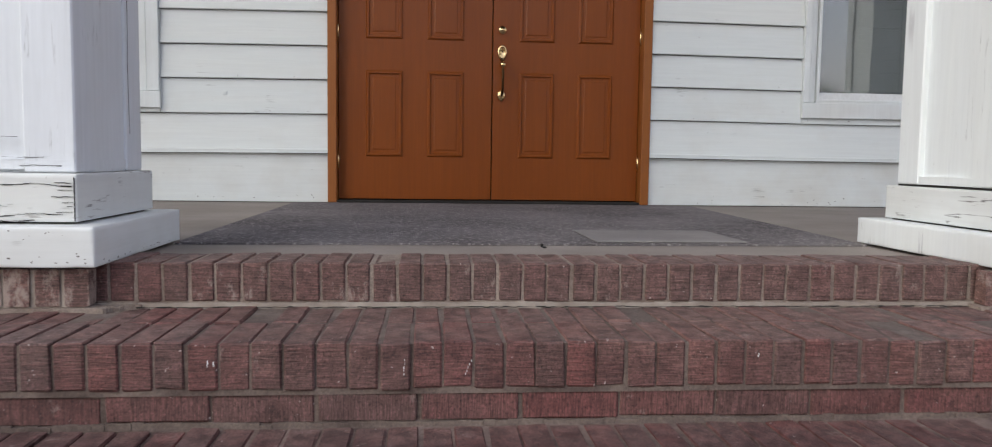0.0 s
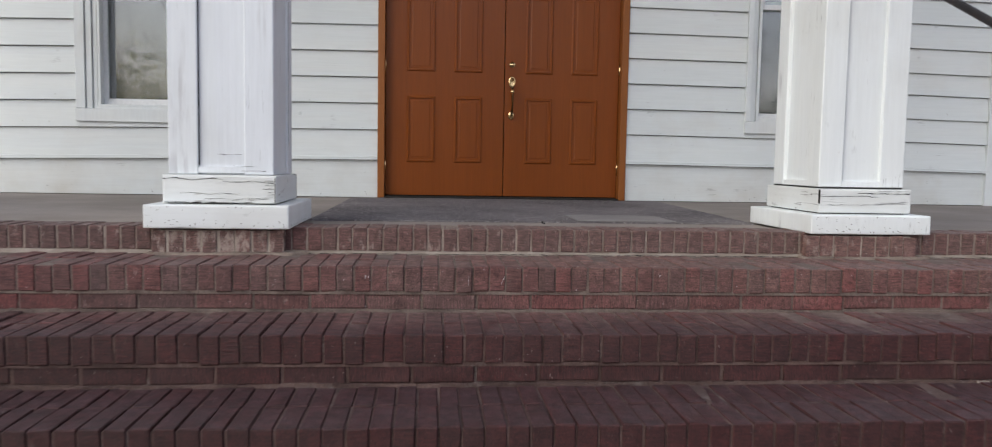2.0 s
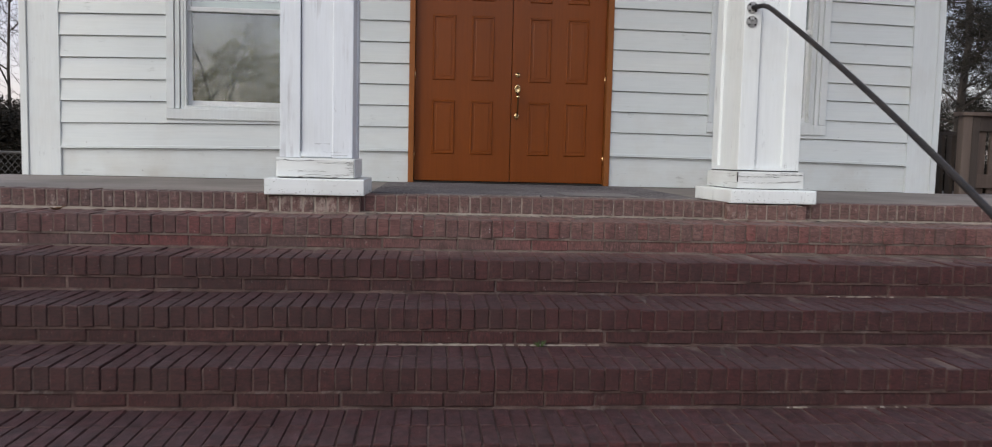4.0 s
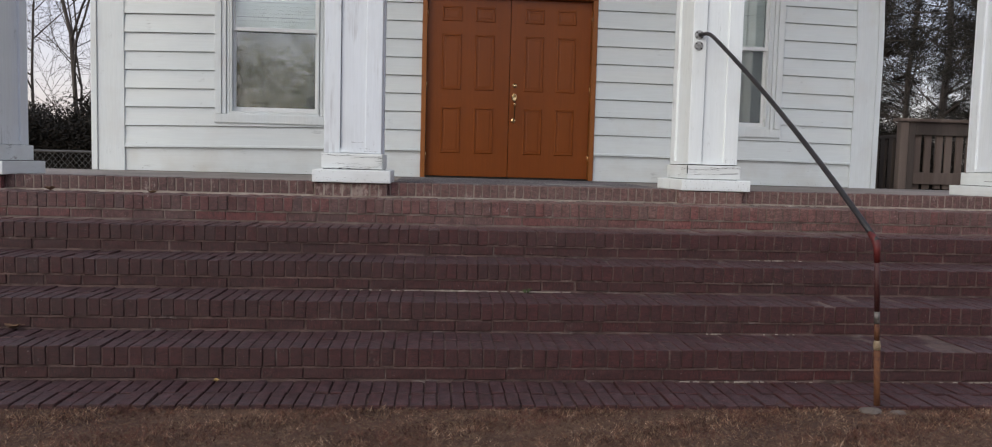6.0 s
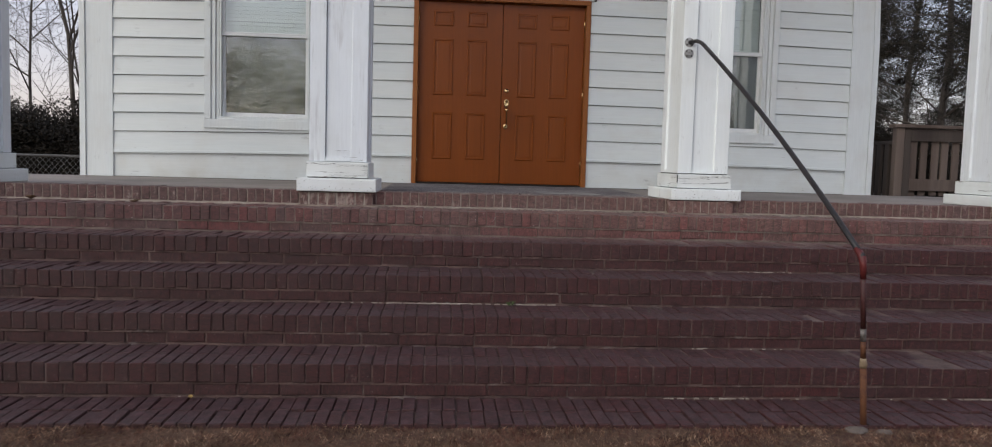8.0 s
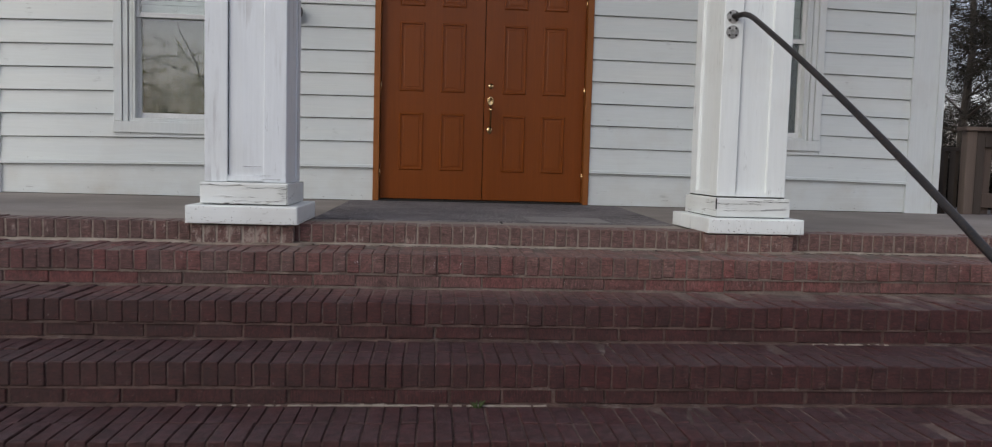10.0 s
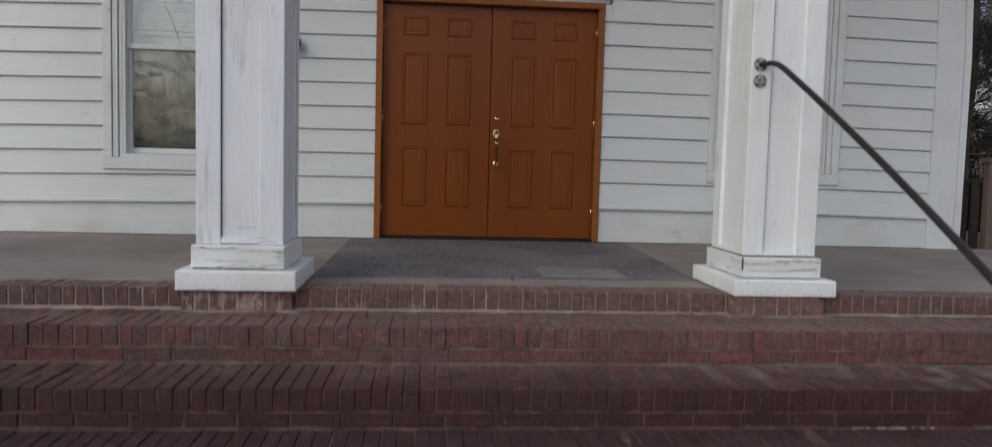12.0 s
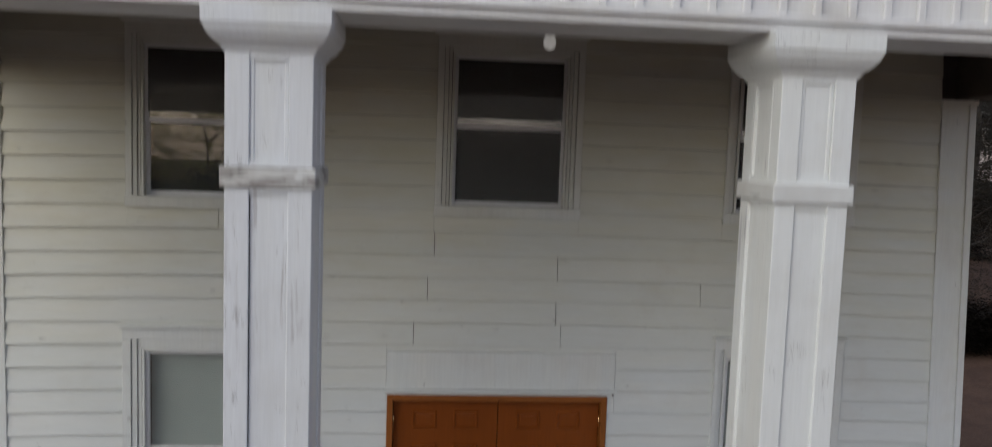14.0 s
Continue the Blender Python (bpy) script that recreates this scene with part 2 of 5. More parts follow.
M_BASE = white_paint("flaking_paint", (0.715, 0.745, 0.745), (0.52, 0.515, 0.49), 0.42, 0.5, 22, 0.605, 0.55, "x", splits=(0.55, 0.9), flake_long=(0.16, 0.16, 1), wood=((0.24, 0.235, 0.225), (0.52, 0.51, 0.49)))
M_BARE = plain("bared_grey_wood", (0.09, 0.08, 0.072), (0.20, 0.185, 0.17), 60, 200, 0.8)
M_NECK = white_paint("peeling_band_paint", (0.66, 0.68, 0.67), (0.36, 0.34, 0.31), 0.40, 0.6, 22, 0.50, 0.6, "x", splits=(0.40, 1.0), flake_long=(0.16, 0.16, 1))
# Sheathing coloured near black so the open laps show dark shadow lines.
M_SHEATH = plain("lap_shadow_sheathing", (0.055, 0.045, 0.038), (0.085, 0.07, 0.06), 3, 50, 0.95)
M_PLINTH = white_paint("plinth_paint", (0.715, 0.745, 0.750), (0.56, 0.56, 0.54), 0.42, 0.7, 9, 0.69, 0.5, "x")
# Paler, warmer copy of the column paint, with the evening light put into it.
M_BRIGHT_COLUMN = white_paint("brightened_column_paint", (0.765, 0.798, 0.800), (0.69, 0.705, 0.685), 0.5, 0.3, 11, 0.58, 0.5, warm=(0.775, 0.797, 0.762), splits=(0.575, 0.5), brush=0.16, split_scale=26, patches=0.56, wood=((0.43, 0.435, 0.45), (0.60, 0.61, 0.63)))
M_SIDING_LOW = white_paint("splashed_siding_paint", (0.668, 0.702, 0.700), (0.56, 0.55, 0.51), 0.44, 0.8, 9, 0.635, 0.5, "x")
M_FRIEZE = white_paint("frieze_paint", (0.72, 0.73, 0.74), (0.5, 0.48, 0.45), 0.45, 0.5, 8, 0.70, 0.5)
# Darkened beyond the boards' own brown, to deepen the shade under the porch roof.
M_CEIL = plain("darkened_porch_boards", (0.055, 0.042, 0.033), (0.085, 0.067, 0.053), 2, 40, 0.6)
RAKED, COMBED = (0.35, 0.35, 4.2), (4.2, 0.35, 0.35)
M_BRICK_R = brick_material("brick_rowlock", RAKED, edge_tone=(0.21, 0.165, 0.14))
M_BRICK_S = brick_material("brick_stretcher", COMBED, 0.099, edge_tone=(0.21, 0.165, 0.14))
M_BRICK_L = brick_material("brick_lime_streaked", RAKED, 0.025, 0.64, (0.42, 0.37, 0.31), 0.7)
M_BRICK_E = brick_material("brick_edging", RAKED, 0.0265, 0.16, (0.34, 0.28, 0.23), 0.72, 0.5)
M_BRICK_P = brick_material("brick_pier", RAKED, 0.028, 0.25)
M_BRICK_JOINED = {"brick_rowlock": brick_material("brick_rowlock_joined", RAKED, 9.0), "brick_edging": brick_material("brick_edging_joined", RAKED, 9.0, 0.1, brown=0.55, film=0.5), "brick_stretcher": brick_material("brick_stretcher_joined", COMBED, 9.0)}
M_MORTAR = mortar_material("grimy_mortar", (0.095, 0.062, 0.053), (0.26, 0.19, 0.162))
M_TAN = mortar_material("tan_mortar", (0.20, 0.152, 0.125), (0.35, 0.285, 0.24))
M_TOP = mortar_material("top_step_mortar", (0.108, 0.078, 0.067), (0.220, 0.170, 0.144))
M_BED = plain("light_mortar", (0.27, 0.22, 0.185), (0.42, 0.365, 0.315), 9, 90, 0.9, 0, 0.7, 0.005)
M_SLAB = plain("porch_concrete", (0.220, 0.187, 0.168), (0.313, 0.270, 0.243), 1.6, 120, 0.8, 0, 0.3, 0.002, c3=(0.21, 0.185, 0.16))
M_CARPET = plain("outdoor_carpet", (0.120, 0.107, 0.110), (0.215, 0.195, 0.198), 1.7, 75, 0.95, 0, 1.0, 0.010, c3=(0.37, 0.34, 0.335), specular=0.1)
M_MAT = plain("worn_mat", (0.23, 0.212, 0.208), (0.275, 0.256, 0.25), 4, 110, 0.95, 0, 0.9, 0.003, specular=0.1)
M_DOOR = plain("brown_door_enamel", (0.212, 0.0535, 0.008), (0.250, 0.0655, 0.011), 1.5, 60, 0.30, 0, 0.35, 0.002, (1, 1, 0.05), specular=0.3)
M_JAMB = plain("brown_jamb_enamel", (0.245, 0.078, 0.013), (0.305, 0.098, 0.018), 3, 50, 0.45, 0, 0.2, 0.002, (1, 1, 0.06))
M_BRASS = plain("polished_brass", (0.78, 0.52, 0.24), (0.85, 0.62, 0.34), 30, 200, 0.18, 1.0, 0.05, 0.001)
M_DARK_BRASS = plain("dark_brass", (0.06, 0.034, 0.016), (0.11, 0.062, 0.028), 30, 200, 0.5, 1.0, 0.1, 0.001)
M_DARK = plain("dark_gap", (0.012, 0.011, 0.01), (0.02, 0.018, 0.016), 5, 40, 0.8)
# Room surfaces coloured dark so the interior looks unlit behind the panes.
M_ROOM = plain("darkened_room_plaster", (0.10, 0.095, 0.085), (0.14, 0.13, 0.12), 2, 40, 0.9)
M_BLIND = plain("blind_slat", (0.58, 0.62, 0.61), (0.63, 0.67, 0.66), 4, 60, 0.5)
M_SASH = plain("sash_paint", (0.72, 0.73, 0.73), (0.78, 0.79, 0.79), 5, 60, 0.4, 0, 0.1, 0.001)
M_STEEL = plain("dark_pipe_paint", (0.018, 0.018, 0.020), (0.030, 0.028, 0.030), 9, 120, 0.5, 0.2, 0.4, 0.001, c3=(0.05, 0.034, 0.028))
M_RED = plain("red_pipe_primer", (0.04, 0.009, 0.009), (0.058, 0.013, 0.012), 14, 120, 0.6, 0, 0.4, 0.001, c3=(0.06, 0.03, 0.025))
M_ELBOW = plain("red_elbow_primer", (0.085, 0.012, 0.012), (0.12, 0.018, 0.016), 20, 120, 0.55, 0, 0.4, 0.001)
M_RUST = plain("rusty_pipe", (0.075, 0.024, 0.011), (0.15, 0.058, 0.022), 26, 120, 0.75, 0.1, 0.5, 0.001, c3=(0.10, 0.045, 0.025))
M_GALV = plain("galvanised_steel", (0.22, 0.22, 0.22), (0.44, 0.44, 0.43), 45, 160, 0.6, 0.3, 0.2, 0.001)
M_BAND = plain("scuffed_metal_band", (0.10, 0.085, 0.075), (0.22, 0.20, 0.185), 40, 150, 0.6, 0.3, 0.3, 0.001)
M_TAPE = plain("cream_tape", (0.20, 0.14, 0.085), (0.30, 0.23, 0.15), 20, 120, 0.6)
M_STONE = plain("grey_stone", (0.085, 0.066, 0.055), (0.15, 0.12, 0.10), 14, 120, 0.9, 0, 0.8, 0.006)
M_DECK = plain("weathered_deck_wood", (0.105, 0.075, 0.06), (0.17, 0.128, 0.105), 4, 60, 0.85, 0, 0.5, 0.003, (1, 1, 0.08))
# Darker tone of the deck wood, about half as bright.
M_DECKDARK = plain("dark_deck_wood", (0.055, 0.042, 0.035), (0.09, 0.07, 0.058), 4, 60, 0.85, 0, 0.5, 0.003, (1, 1, 0.08))
M_WIRE = plain("chain_link_wire", (0.16, 0.155, 0.15), (0.22, 0.21, 0.20), 9, 80, 0.5, 0.6)
M_BARK = plain("bark", (0.05, 0.042, 0.036), (0.09, 0.075, 0.062), 5, 40, 0.95, 0, 0.8, 0.02, (1, 1, 0.2))
M_SHINGLE = plain("roof_shingle", (0.05, 0.05, 0.05), (0.08, 0.075, 0.07), 3, 50, 0.9)


def leaf_material(name, c1, c2, c3, through_light=0.0):
    m, t, b = tree_of(name)
    geo = t.nodes.new("ShaderNodeNewGeometry")
    col = ramp(t, geo.outputs["Random Per Island"], [(0.0, c1), (0.5, c2), (1.0, c3)])
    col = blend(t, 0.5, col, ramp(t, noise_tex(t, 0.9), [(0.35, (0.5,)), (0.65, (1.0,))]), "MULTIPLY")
    t.links.new(col, b.inputs["Base Color"])
    b.inputs["Roughness"].default_value = 0.7
    b.inputs["Specular IOR Level"].default_value = 0.2
    if through_light:
        thin = nd(t, "BsdfTranslucent")
        t.links.new(col, thin.inputs["Color"])
        mix = nd(t, "MixShader", Fac=through_light)
        t.links.new(b.outputs[0], mix.inputs[1])
        t.links.new(thin.outputs[0], mix.inputs[2])
        t.links.new(mix.outputs[0], t.nodes["Material Output"].inputs["Surface"])
    return m


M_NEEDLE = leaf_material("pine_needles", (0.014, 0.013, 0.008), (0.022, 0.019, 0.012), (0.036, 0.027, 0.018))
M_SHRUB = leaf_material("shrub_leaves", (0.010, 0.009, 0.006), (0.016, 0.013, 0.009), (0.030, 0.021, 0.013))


# Leaf colour brightened so the trees look lit in the window panes.
M_FOLIAGE = leaf_material("evening_lit_foliage", (0.20, 0.19, 0.06), (0.32, 0.28, 0.09), (0.42, 0.35, 0.12), 0.5)


def grass_material():
    m, t, b = tree_of("dry_grass")
    geo = t.nodes.new("ShaderNodeNewGeometry")
    col = ramp(t, geo.outputs["Random Per Island"], [(0.0, (0.030, 0.013, 0.010)), (0.4, (0.105, 0.047, 0.030)), (0.75, (0.215, 0.122, 0.075)), (1.0, (0.46, 0.33, 0.22))])
    col = blend(t, ramp(t, noise_tex(t, 2.6, (1, 1, 1), 4, 0.7), [(0.42, (0.0,)), (0.6, (0.6,))]), col, (0.10, 0.036, 0.027))
    col = blend(t, 0.6, col, ramp(t, noise_tex(t, 14, (1, 1, 1), 4, 0.7), [(0.40, (0.22,)), (0.60, (1.6,))]), "MULTIPLY")
    t.links.new(col, b.inputs["Base Color"])
    b.inputs["Roughness"].default_value = 0.75
    b.inputs["Specular IOR Level"].default_value = 0.2
    return m


M_GRASS = grass_material()
M_GROUND = plain("dry_lawn", (0.065, 0.032, 0.021), (0.115, 0.062, 0.038), 1.2, 45, 0.95, 0, 1.0, 0.02, c3=(0.17, 0.105, 0.06))


def glass_material():
    m, t, b = tree_of("window_glass")
    out = t.nodes["Material Output"]
    facing = nd(t, "LayerWeight", Blend=0.5)
    steep = nd(t, "Math")
    steep.operation = "POWER"
    steep.inputs[1].default_value = 4.0
    t.links.new(facing.outputs["Facing"], steep.inputs[0])
    fres = nd(t, "Math")
    fres.operation = "MULTIPLY_ADD"
    fres.inputs[1].default_value, fres.inputs[2].default_value = 0.8, 0.17
    t.links.new(steep.outputs[0], fres.inputs[0])
    clear = nd(t, "BsdfTransparent", Color=(0.93, 0.96, 0.95, 1))
    gloss = nd(t, "BsdfGlossy", Roughness=0.012)
    mix = t.nodes.new("ShaderNodeMixShader")
    t.links.new(fres.outputs[0], mix.inputs[0])
    t.links.new(clear.outputs[0], mix.inputs[1])
    t.links.new(gloss.outputs[0], mix.inputs[2])
    bn = nd(t, "Bump", Strength=0.03, Distance=0.02)
    t.links.new(noise_tex(t, 2.2, (1, 1, 1), 2, 0.4), bn.inputs["Height"])
    t.links.new(bn.outputs[0], gloss.inputs["Normal"])
    t.links.new(mix.outputs[0], out.inputs["Surface"])
    return m


M_GLASS = glass_material()


def screen_material():
    m, t, b = tree_of("insect_screen")
    b.inputs["Base Color"].default_value = (0.09, 0.093, 0.09, 1)
    b.inputs["Roughness"].default_value = 0.6
    clear = nd(t, "BsdfTransparent")
    mix = nd(t, "MixShader")
    t.links.new(ramp(t, noise_tex(t, 40), [(0.3, (0.46,)), (0.7, (0.54,))]), mix.inputs[0])
    t.links.new(clear.outputs[0], mix.inputs[1])
    t.links.new(b.outputs[0], mix.inputs[2])
    t.links.new(mix.outputs[0], t.nodes["Material Output"].inputs["Surface"])
    return m


M_SCREEN = screen_material()


def bulb_material():
    m, t, b = tree_of("frosted_bulb")
    t.links.new(ramp(t, noise_tex(t, 30), [(0.3, (0.80, 0.79, 0.76)), (0.7, (0.86, 0.85, 0.82))]), b.inputs["Base Color"])
    b.inputs["Roughness"].default_value = 0.3
    # Small glow added to lift the bulb's brightness below the ceiling.
    b.inputs["Emission Color"].default_value = (1, 0.97, 0.92, 1)
    b.inputs["Emission Strength"].default_value = 0.13
    return m


M_BULB = bulb_material()

# ---- mesh helpers ----


def box(bm, x0, x1, y0, y1, z0, z1, bevel=0.0):
    vs = [bm.verts.new((x, y, z)) for x in (x0, x1) for y in (y0, y1) for z in (z0, z1)]
    fs = [bm.faces.new([vs[i] for i in f]) for f in ((0, 1, 3, 2), (4, 6, 7, 5), (0, 4, 5, 1), (2, 3, 7, 6), (0, 2, 6, 4), (1, 5, 7, 3))]
    if bevel:
        es = list({e for f in fs for e in f.edges})
        bmesh.ops.bevel(bm, geom=es, offset=bevel, segments=1, affect="EDGES", profile=0.5)
    return bm


def boxes(*rows, bevel=0.0):
    bm = bmesh.new()
    for r in rows:
        box(bm, *r, bevel=bevel)
    return bm


def mesh_of(name, bm, material, smooth=False):
    me = bpy.data.meshes.new(name)
    bmesh.ops.recalc_face_normals(bm, faces=bm.faces)
    bm.to_mesh(me)
    bm.free()
    me.materials.append(material)
    if smooth:
        for p in me.polygons:
            p.use_smooth = True
    return me


def part(name, bm, material, parent=None, label="", smooth=False):
    ob = new(name, mesh_of(name, bm, material, smooth))
    if parent is not None:
        ob.parent = parent
    if label:
        tagged(ob, label)
    return ob


def thing(name, label, category, group="", kind="", at=(0, 0, 0)):
    ob = new(name)
    ob.location = at
    ob.empty_display_size = 0.1
    return tagged(ob, label, category, group, kind)


def tube(bm, pts, radii, sides=8, cap=True):
    """A tapered tube along points."""
    rings = []
    n = len(pts)
    for i, p in enumerate(pts):
        p = Vector(p)
        a, b = Vector(pts[max(i - 1, 0)]), Vector(pts[min(i + 1, n - 1)])
        d = (b - a).normalized()
        u = d.orthogonal().normalized() if i == 0 else (u - d * u.dot(d)).normalized()
        v = d.cross(u)
        r = radii[i] if isinstance(radii, (list, tuple)) else radii
        rings.append([bm.verts.new(p + (u * math.cos(k * 2 * math.pi / sides) + v * math.sin(k * 2 * math.pi / sides)) * r) for k in range(sides)])
    for a, b in zip(rings, rings[1:]):
        for k in range(sides):
            bm.faces.new((a[k], a[(k + 1) % sides], b[(k + 1) % sides], b[k]))
    if cap:
        bm.faces.new(rings[0][::-1])
        bm.faces.new(rings[-1])
    return bm


def lathe(bm, profile, centre, axis="z", sides=16):
    """Turns (radius, height) rows about an axis through centre."""
    rings = []
    for r, h in profile:
        ring = []
        for k in range(sides):
            a = 2 * math.pi * k / sides
            c, s = r * math.cos(a), r * math.sin(a)
            off = (c, s, h) if axis == "z" else (c, -h, s)
            ring.append(bm.verts.new(Vector(centre) + Vector(off)))
        rings.append(ring)
    for a, b in zip(rings, rings[1:]):
        for k in range(sides):
            bm.faces.new((a[k], a[(k + 1) % sides], b[(k + 1) % sides], b[k]))
    bm.faces.new(rings[0][::-1])
    bm.faces.new(rings[-1])
    return bm


def square_loft(bm, rows):
    """Rows of (x0, x1, y0, y1, z): stacked square rings, closed at both ends."""
    rings = [[bm.verts.new(p) for p in ((x0, y0, z), (x1, y0, z), (x1, y1, z), (x0, y1, z))] for x0, x1, y0, y1, z in rows]
    for a, b in zip(rings, rings[1:]):
        for k in range(4):
            bm.faces.new((a[k], a[(k + 1) % 4], b[(k + 1) % 4], b[k]))
    bm.faces.new(rings[0][::-1])
    bm.faces.new(rings[-1])
    return bm


rng = random.Random(7)

# ---- plan ----
PORCH = 1.0                      # porch floor
WL, WR, WTOP = -4.45, 4.265, 6.6  # facade's ends and top
FLOOR_FRONT = -2.66
NOSE = {"A": (-3.265, 0.902), "B": (-3.675, 0.732), "C": (-4.085, 0.562), "D": (-4.495, 0.392), "E": (-4.905, 0.224)}
PAVE = 0.055
LX, RX = -5.2, 5.2               # ends of the steps



def lean(z):
    """Shifts the facade's right end inwards above the door's height, to fit the camera's view."""
    return -0.04 * max(0.0, z - 2.7)


# windows: name, glass x0, x1, sill-side glass z0, rail z, glass top z, casing x0, x1, z0, z1
WINDOWS = [
    ("window_1", -2.97, -2.127, 1.715, 2.545, 3.37, -3.175, -1.922, 1.575, 3.60),
    ("window_2", 2.05, 2.895, 1.715, 2.545, 3.37, 1.91, 3.095, 1.585, 3.58),
    ("window_3", -2.97, -2.127, 4.75, 5.33, 5.915, -3.14, -1.957, 4.65, 6.12),
    ("window_4", -0.435, 0.457, 4.742, 5.37, 5.93, -0.61, 0.635, 4.64, 6.13),
    ("window_5", 2.05, 2.895, 4.742, 5.35, 5.92, 1.91, 3.095, 4.64, 6.12),
]
DOOR = (-0.972, 0.958, PORCH, 3.045)

# ---- ground ----
bm = bmesh.new()
N = 60
for i in range(N + 1):
    for j in range(N + 1):
        u, v = (i / N) * 2 - 1, (j / N) * 2 - 1
        x, y = 12 * u + 188 * u ** 5, 12 * v + 188 * v ** 5
        h = 0.02 * noise.noise((x * 0.5, y * 0.5, 0)) if abs(x) > 6 or y < -5.6 else 0
        bm.verts.new((x, y - 4, 0.035 + h))
bm.verts.ensure_lookup_table()
for i in range(N):
    for j in range(N):
        a = i * (N + 1) + j
        bm.faces.new([bm.verts[k] for k in (a, a + N + 1, a + N + 2, a + 1)])
tagged(part("ground", bm, M_GROUND), "dry brown winter lawn round the church", "ground", kind="structure")

# ---- facade wall with its openings ----


def wall_with_holes(bm, x0, x1, z0, z1, holes, y0, y1):
    xs = sorted({x0, x1, *[h[0] for h in holes], *[h[1] for h in holes]})
    for a, b in zip(xs, xs[1:]):
        mid = (a + b) / 2
        cuts = sorted((h[2], h[3]) for h in holes if h[0] < mid < h[1])
        z = z0
        for c0, c1 in cuts:
            if c0 > z:
                box(bm, a, b, y0, y1, z, c0)
            z = max(z, c1)
        if z < z1:
            box(bm, a, b, y0, y1, z, z1)
    return bm


HOLES = [(w[1] - 0.05, w[2] + 0.05, w[3] - 0.05, w[5] + 0.05) for w in WINDOWS] + [(DOOR[0] + 0.02, DOOR[1] - 0.02, DOOR[2], DOOR[3] - 0.02)]
wall_front = tagged(part("wall_front", wall_with_holes(bmesh.new(), WL, WR - 0.16, 0.0, WTOP, HOLES, 0.0, 0.18), M_SHEATH),
                    "white painted lap-sided church front wall", "wall", kind="structure")


def leaning(bm):
    for v in bm.verts:
        v.co.x += lean(v.co.z)
    return bm


# side walls, back wall, roof and upper floor close the building
tagged(part("wall_left", boxes((WL, WL + 0.18, 0.18, 14, 0, WTOP)), M_SIDING), "white painted side wall of the church", "wall", kind="structure")
tagged(part("wall_right", leaning(boxes((WR - 0.2, WR, 0.001, 14, 0, 2.7), (WR - 0.2, WR, 0.001, 14, 2.7, WTOP))), M_SIDING), "white painted side wall of the church", "wall", kind="structure")
tagged(part("wall_back", boxes((WL, WR, 14, 14.18, 0, WTOP)), M_SIDING), "white painted back wall of the church", "wall", kind="structure")
tagged(part("wall_inner", boxes((WL + 0.18, WR - 0.18, 3.2, 3.3, 0.9, WTOP - 0.1)), M_ROOM), "darkened plaster wall inside the church", "wall", kind="structure")
tagged(part("floor", boxes((WL + 0.18, WR - 0.18, 0.18, 13.9, 0.85, 1.0), (WL + 0.18, WR - 0.18, 0.18, 3.2, 3.95, 4.1)), M_ROOM), "darkened inner floors of the church", "floor", kind="structure")
tagged(part("ceiling", boxes((WL + 0.18, WR - 0.18, 0.18, 13.9, WTOP - 0.1, WTOP)), M_ROOM), "darkened inner ceiling of the church", "ceiling", kind="structure")

# corner boards
tagged(part("corner_board", boxes((WL, WL + 0.06, -0.05, 0.0, PORCH, 5.72), (WL + 0.062, -4.115, -0.034, 0.0, PORCH, 5.72), (WL - 0.012, -4.105, -0.06, 0.0, 5.72, 5.76), bevel=0.003), M_TRIM),
       "wide white corner board of the facade", "trim", "corner boards", "structure")
bm = bmesh.new()
for x0, x1, y in ((4.205, WR, -0.05), (3.956, 4.203, -0.036)):
    square_loft(bm, [(x0 + lean(z), x1 + lean(z), y, 0.0, z) for z in (PORCH, 2.7, 5.72)])
square_loft(bm, [(3.95 + lean(5.72), WR + 0.012 + lean(5.72), -0.06, 0.0, z) for z in (5.721, 5.76)])
tagged(part("corner_board", bm, M_TRIM),
       "wide white corner board of the facade", "trim", "corner boards", "structure")

# ---- windows ----


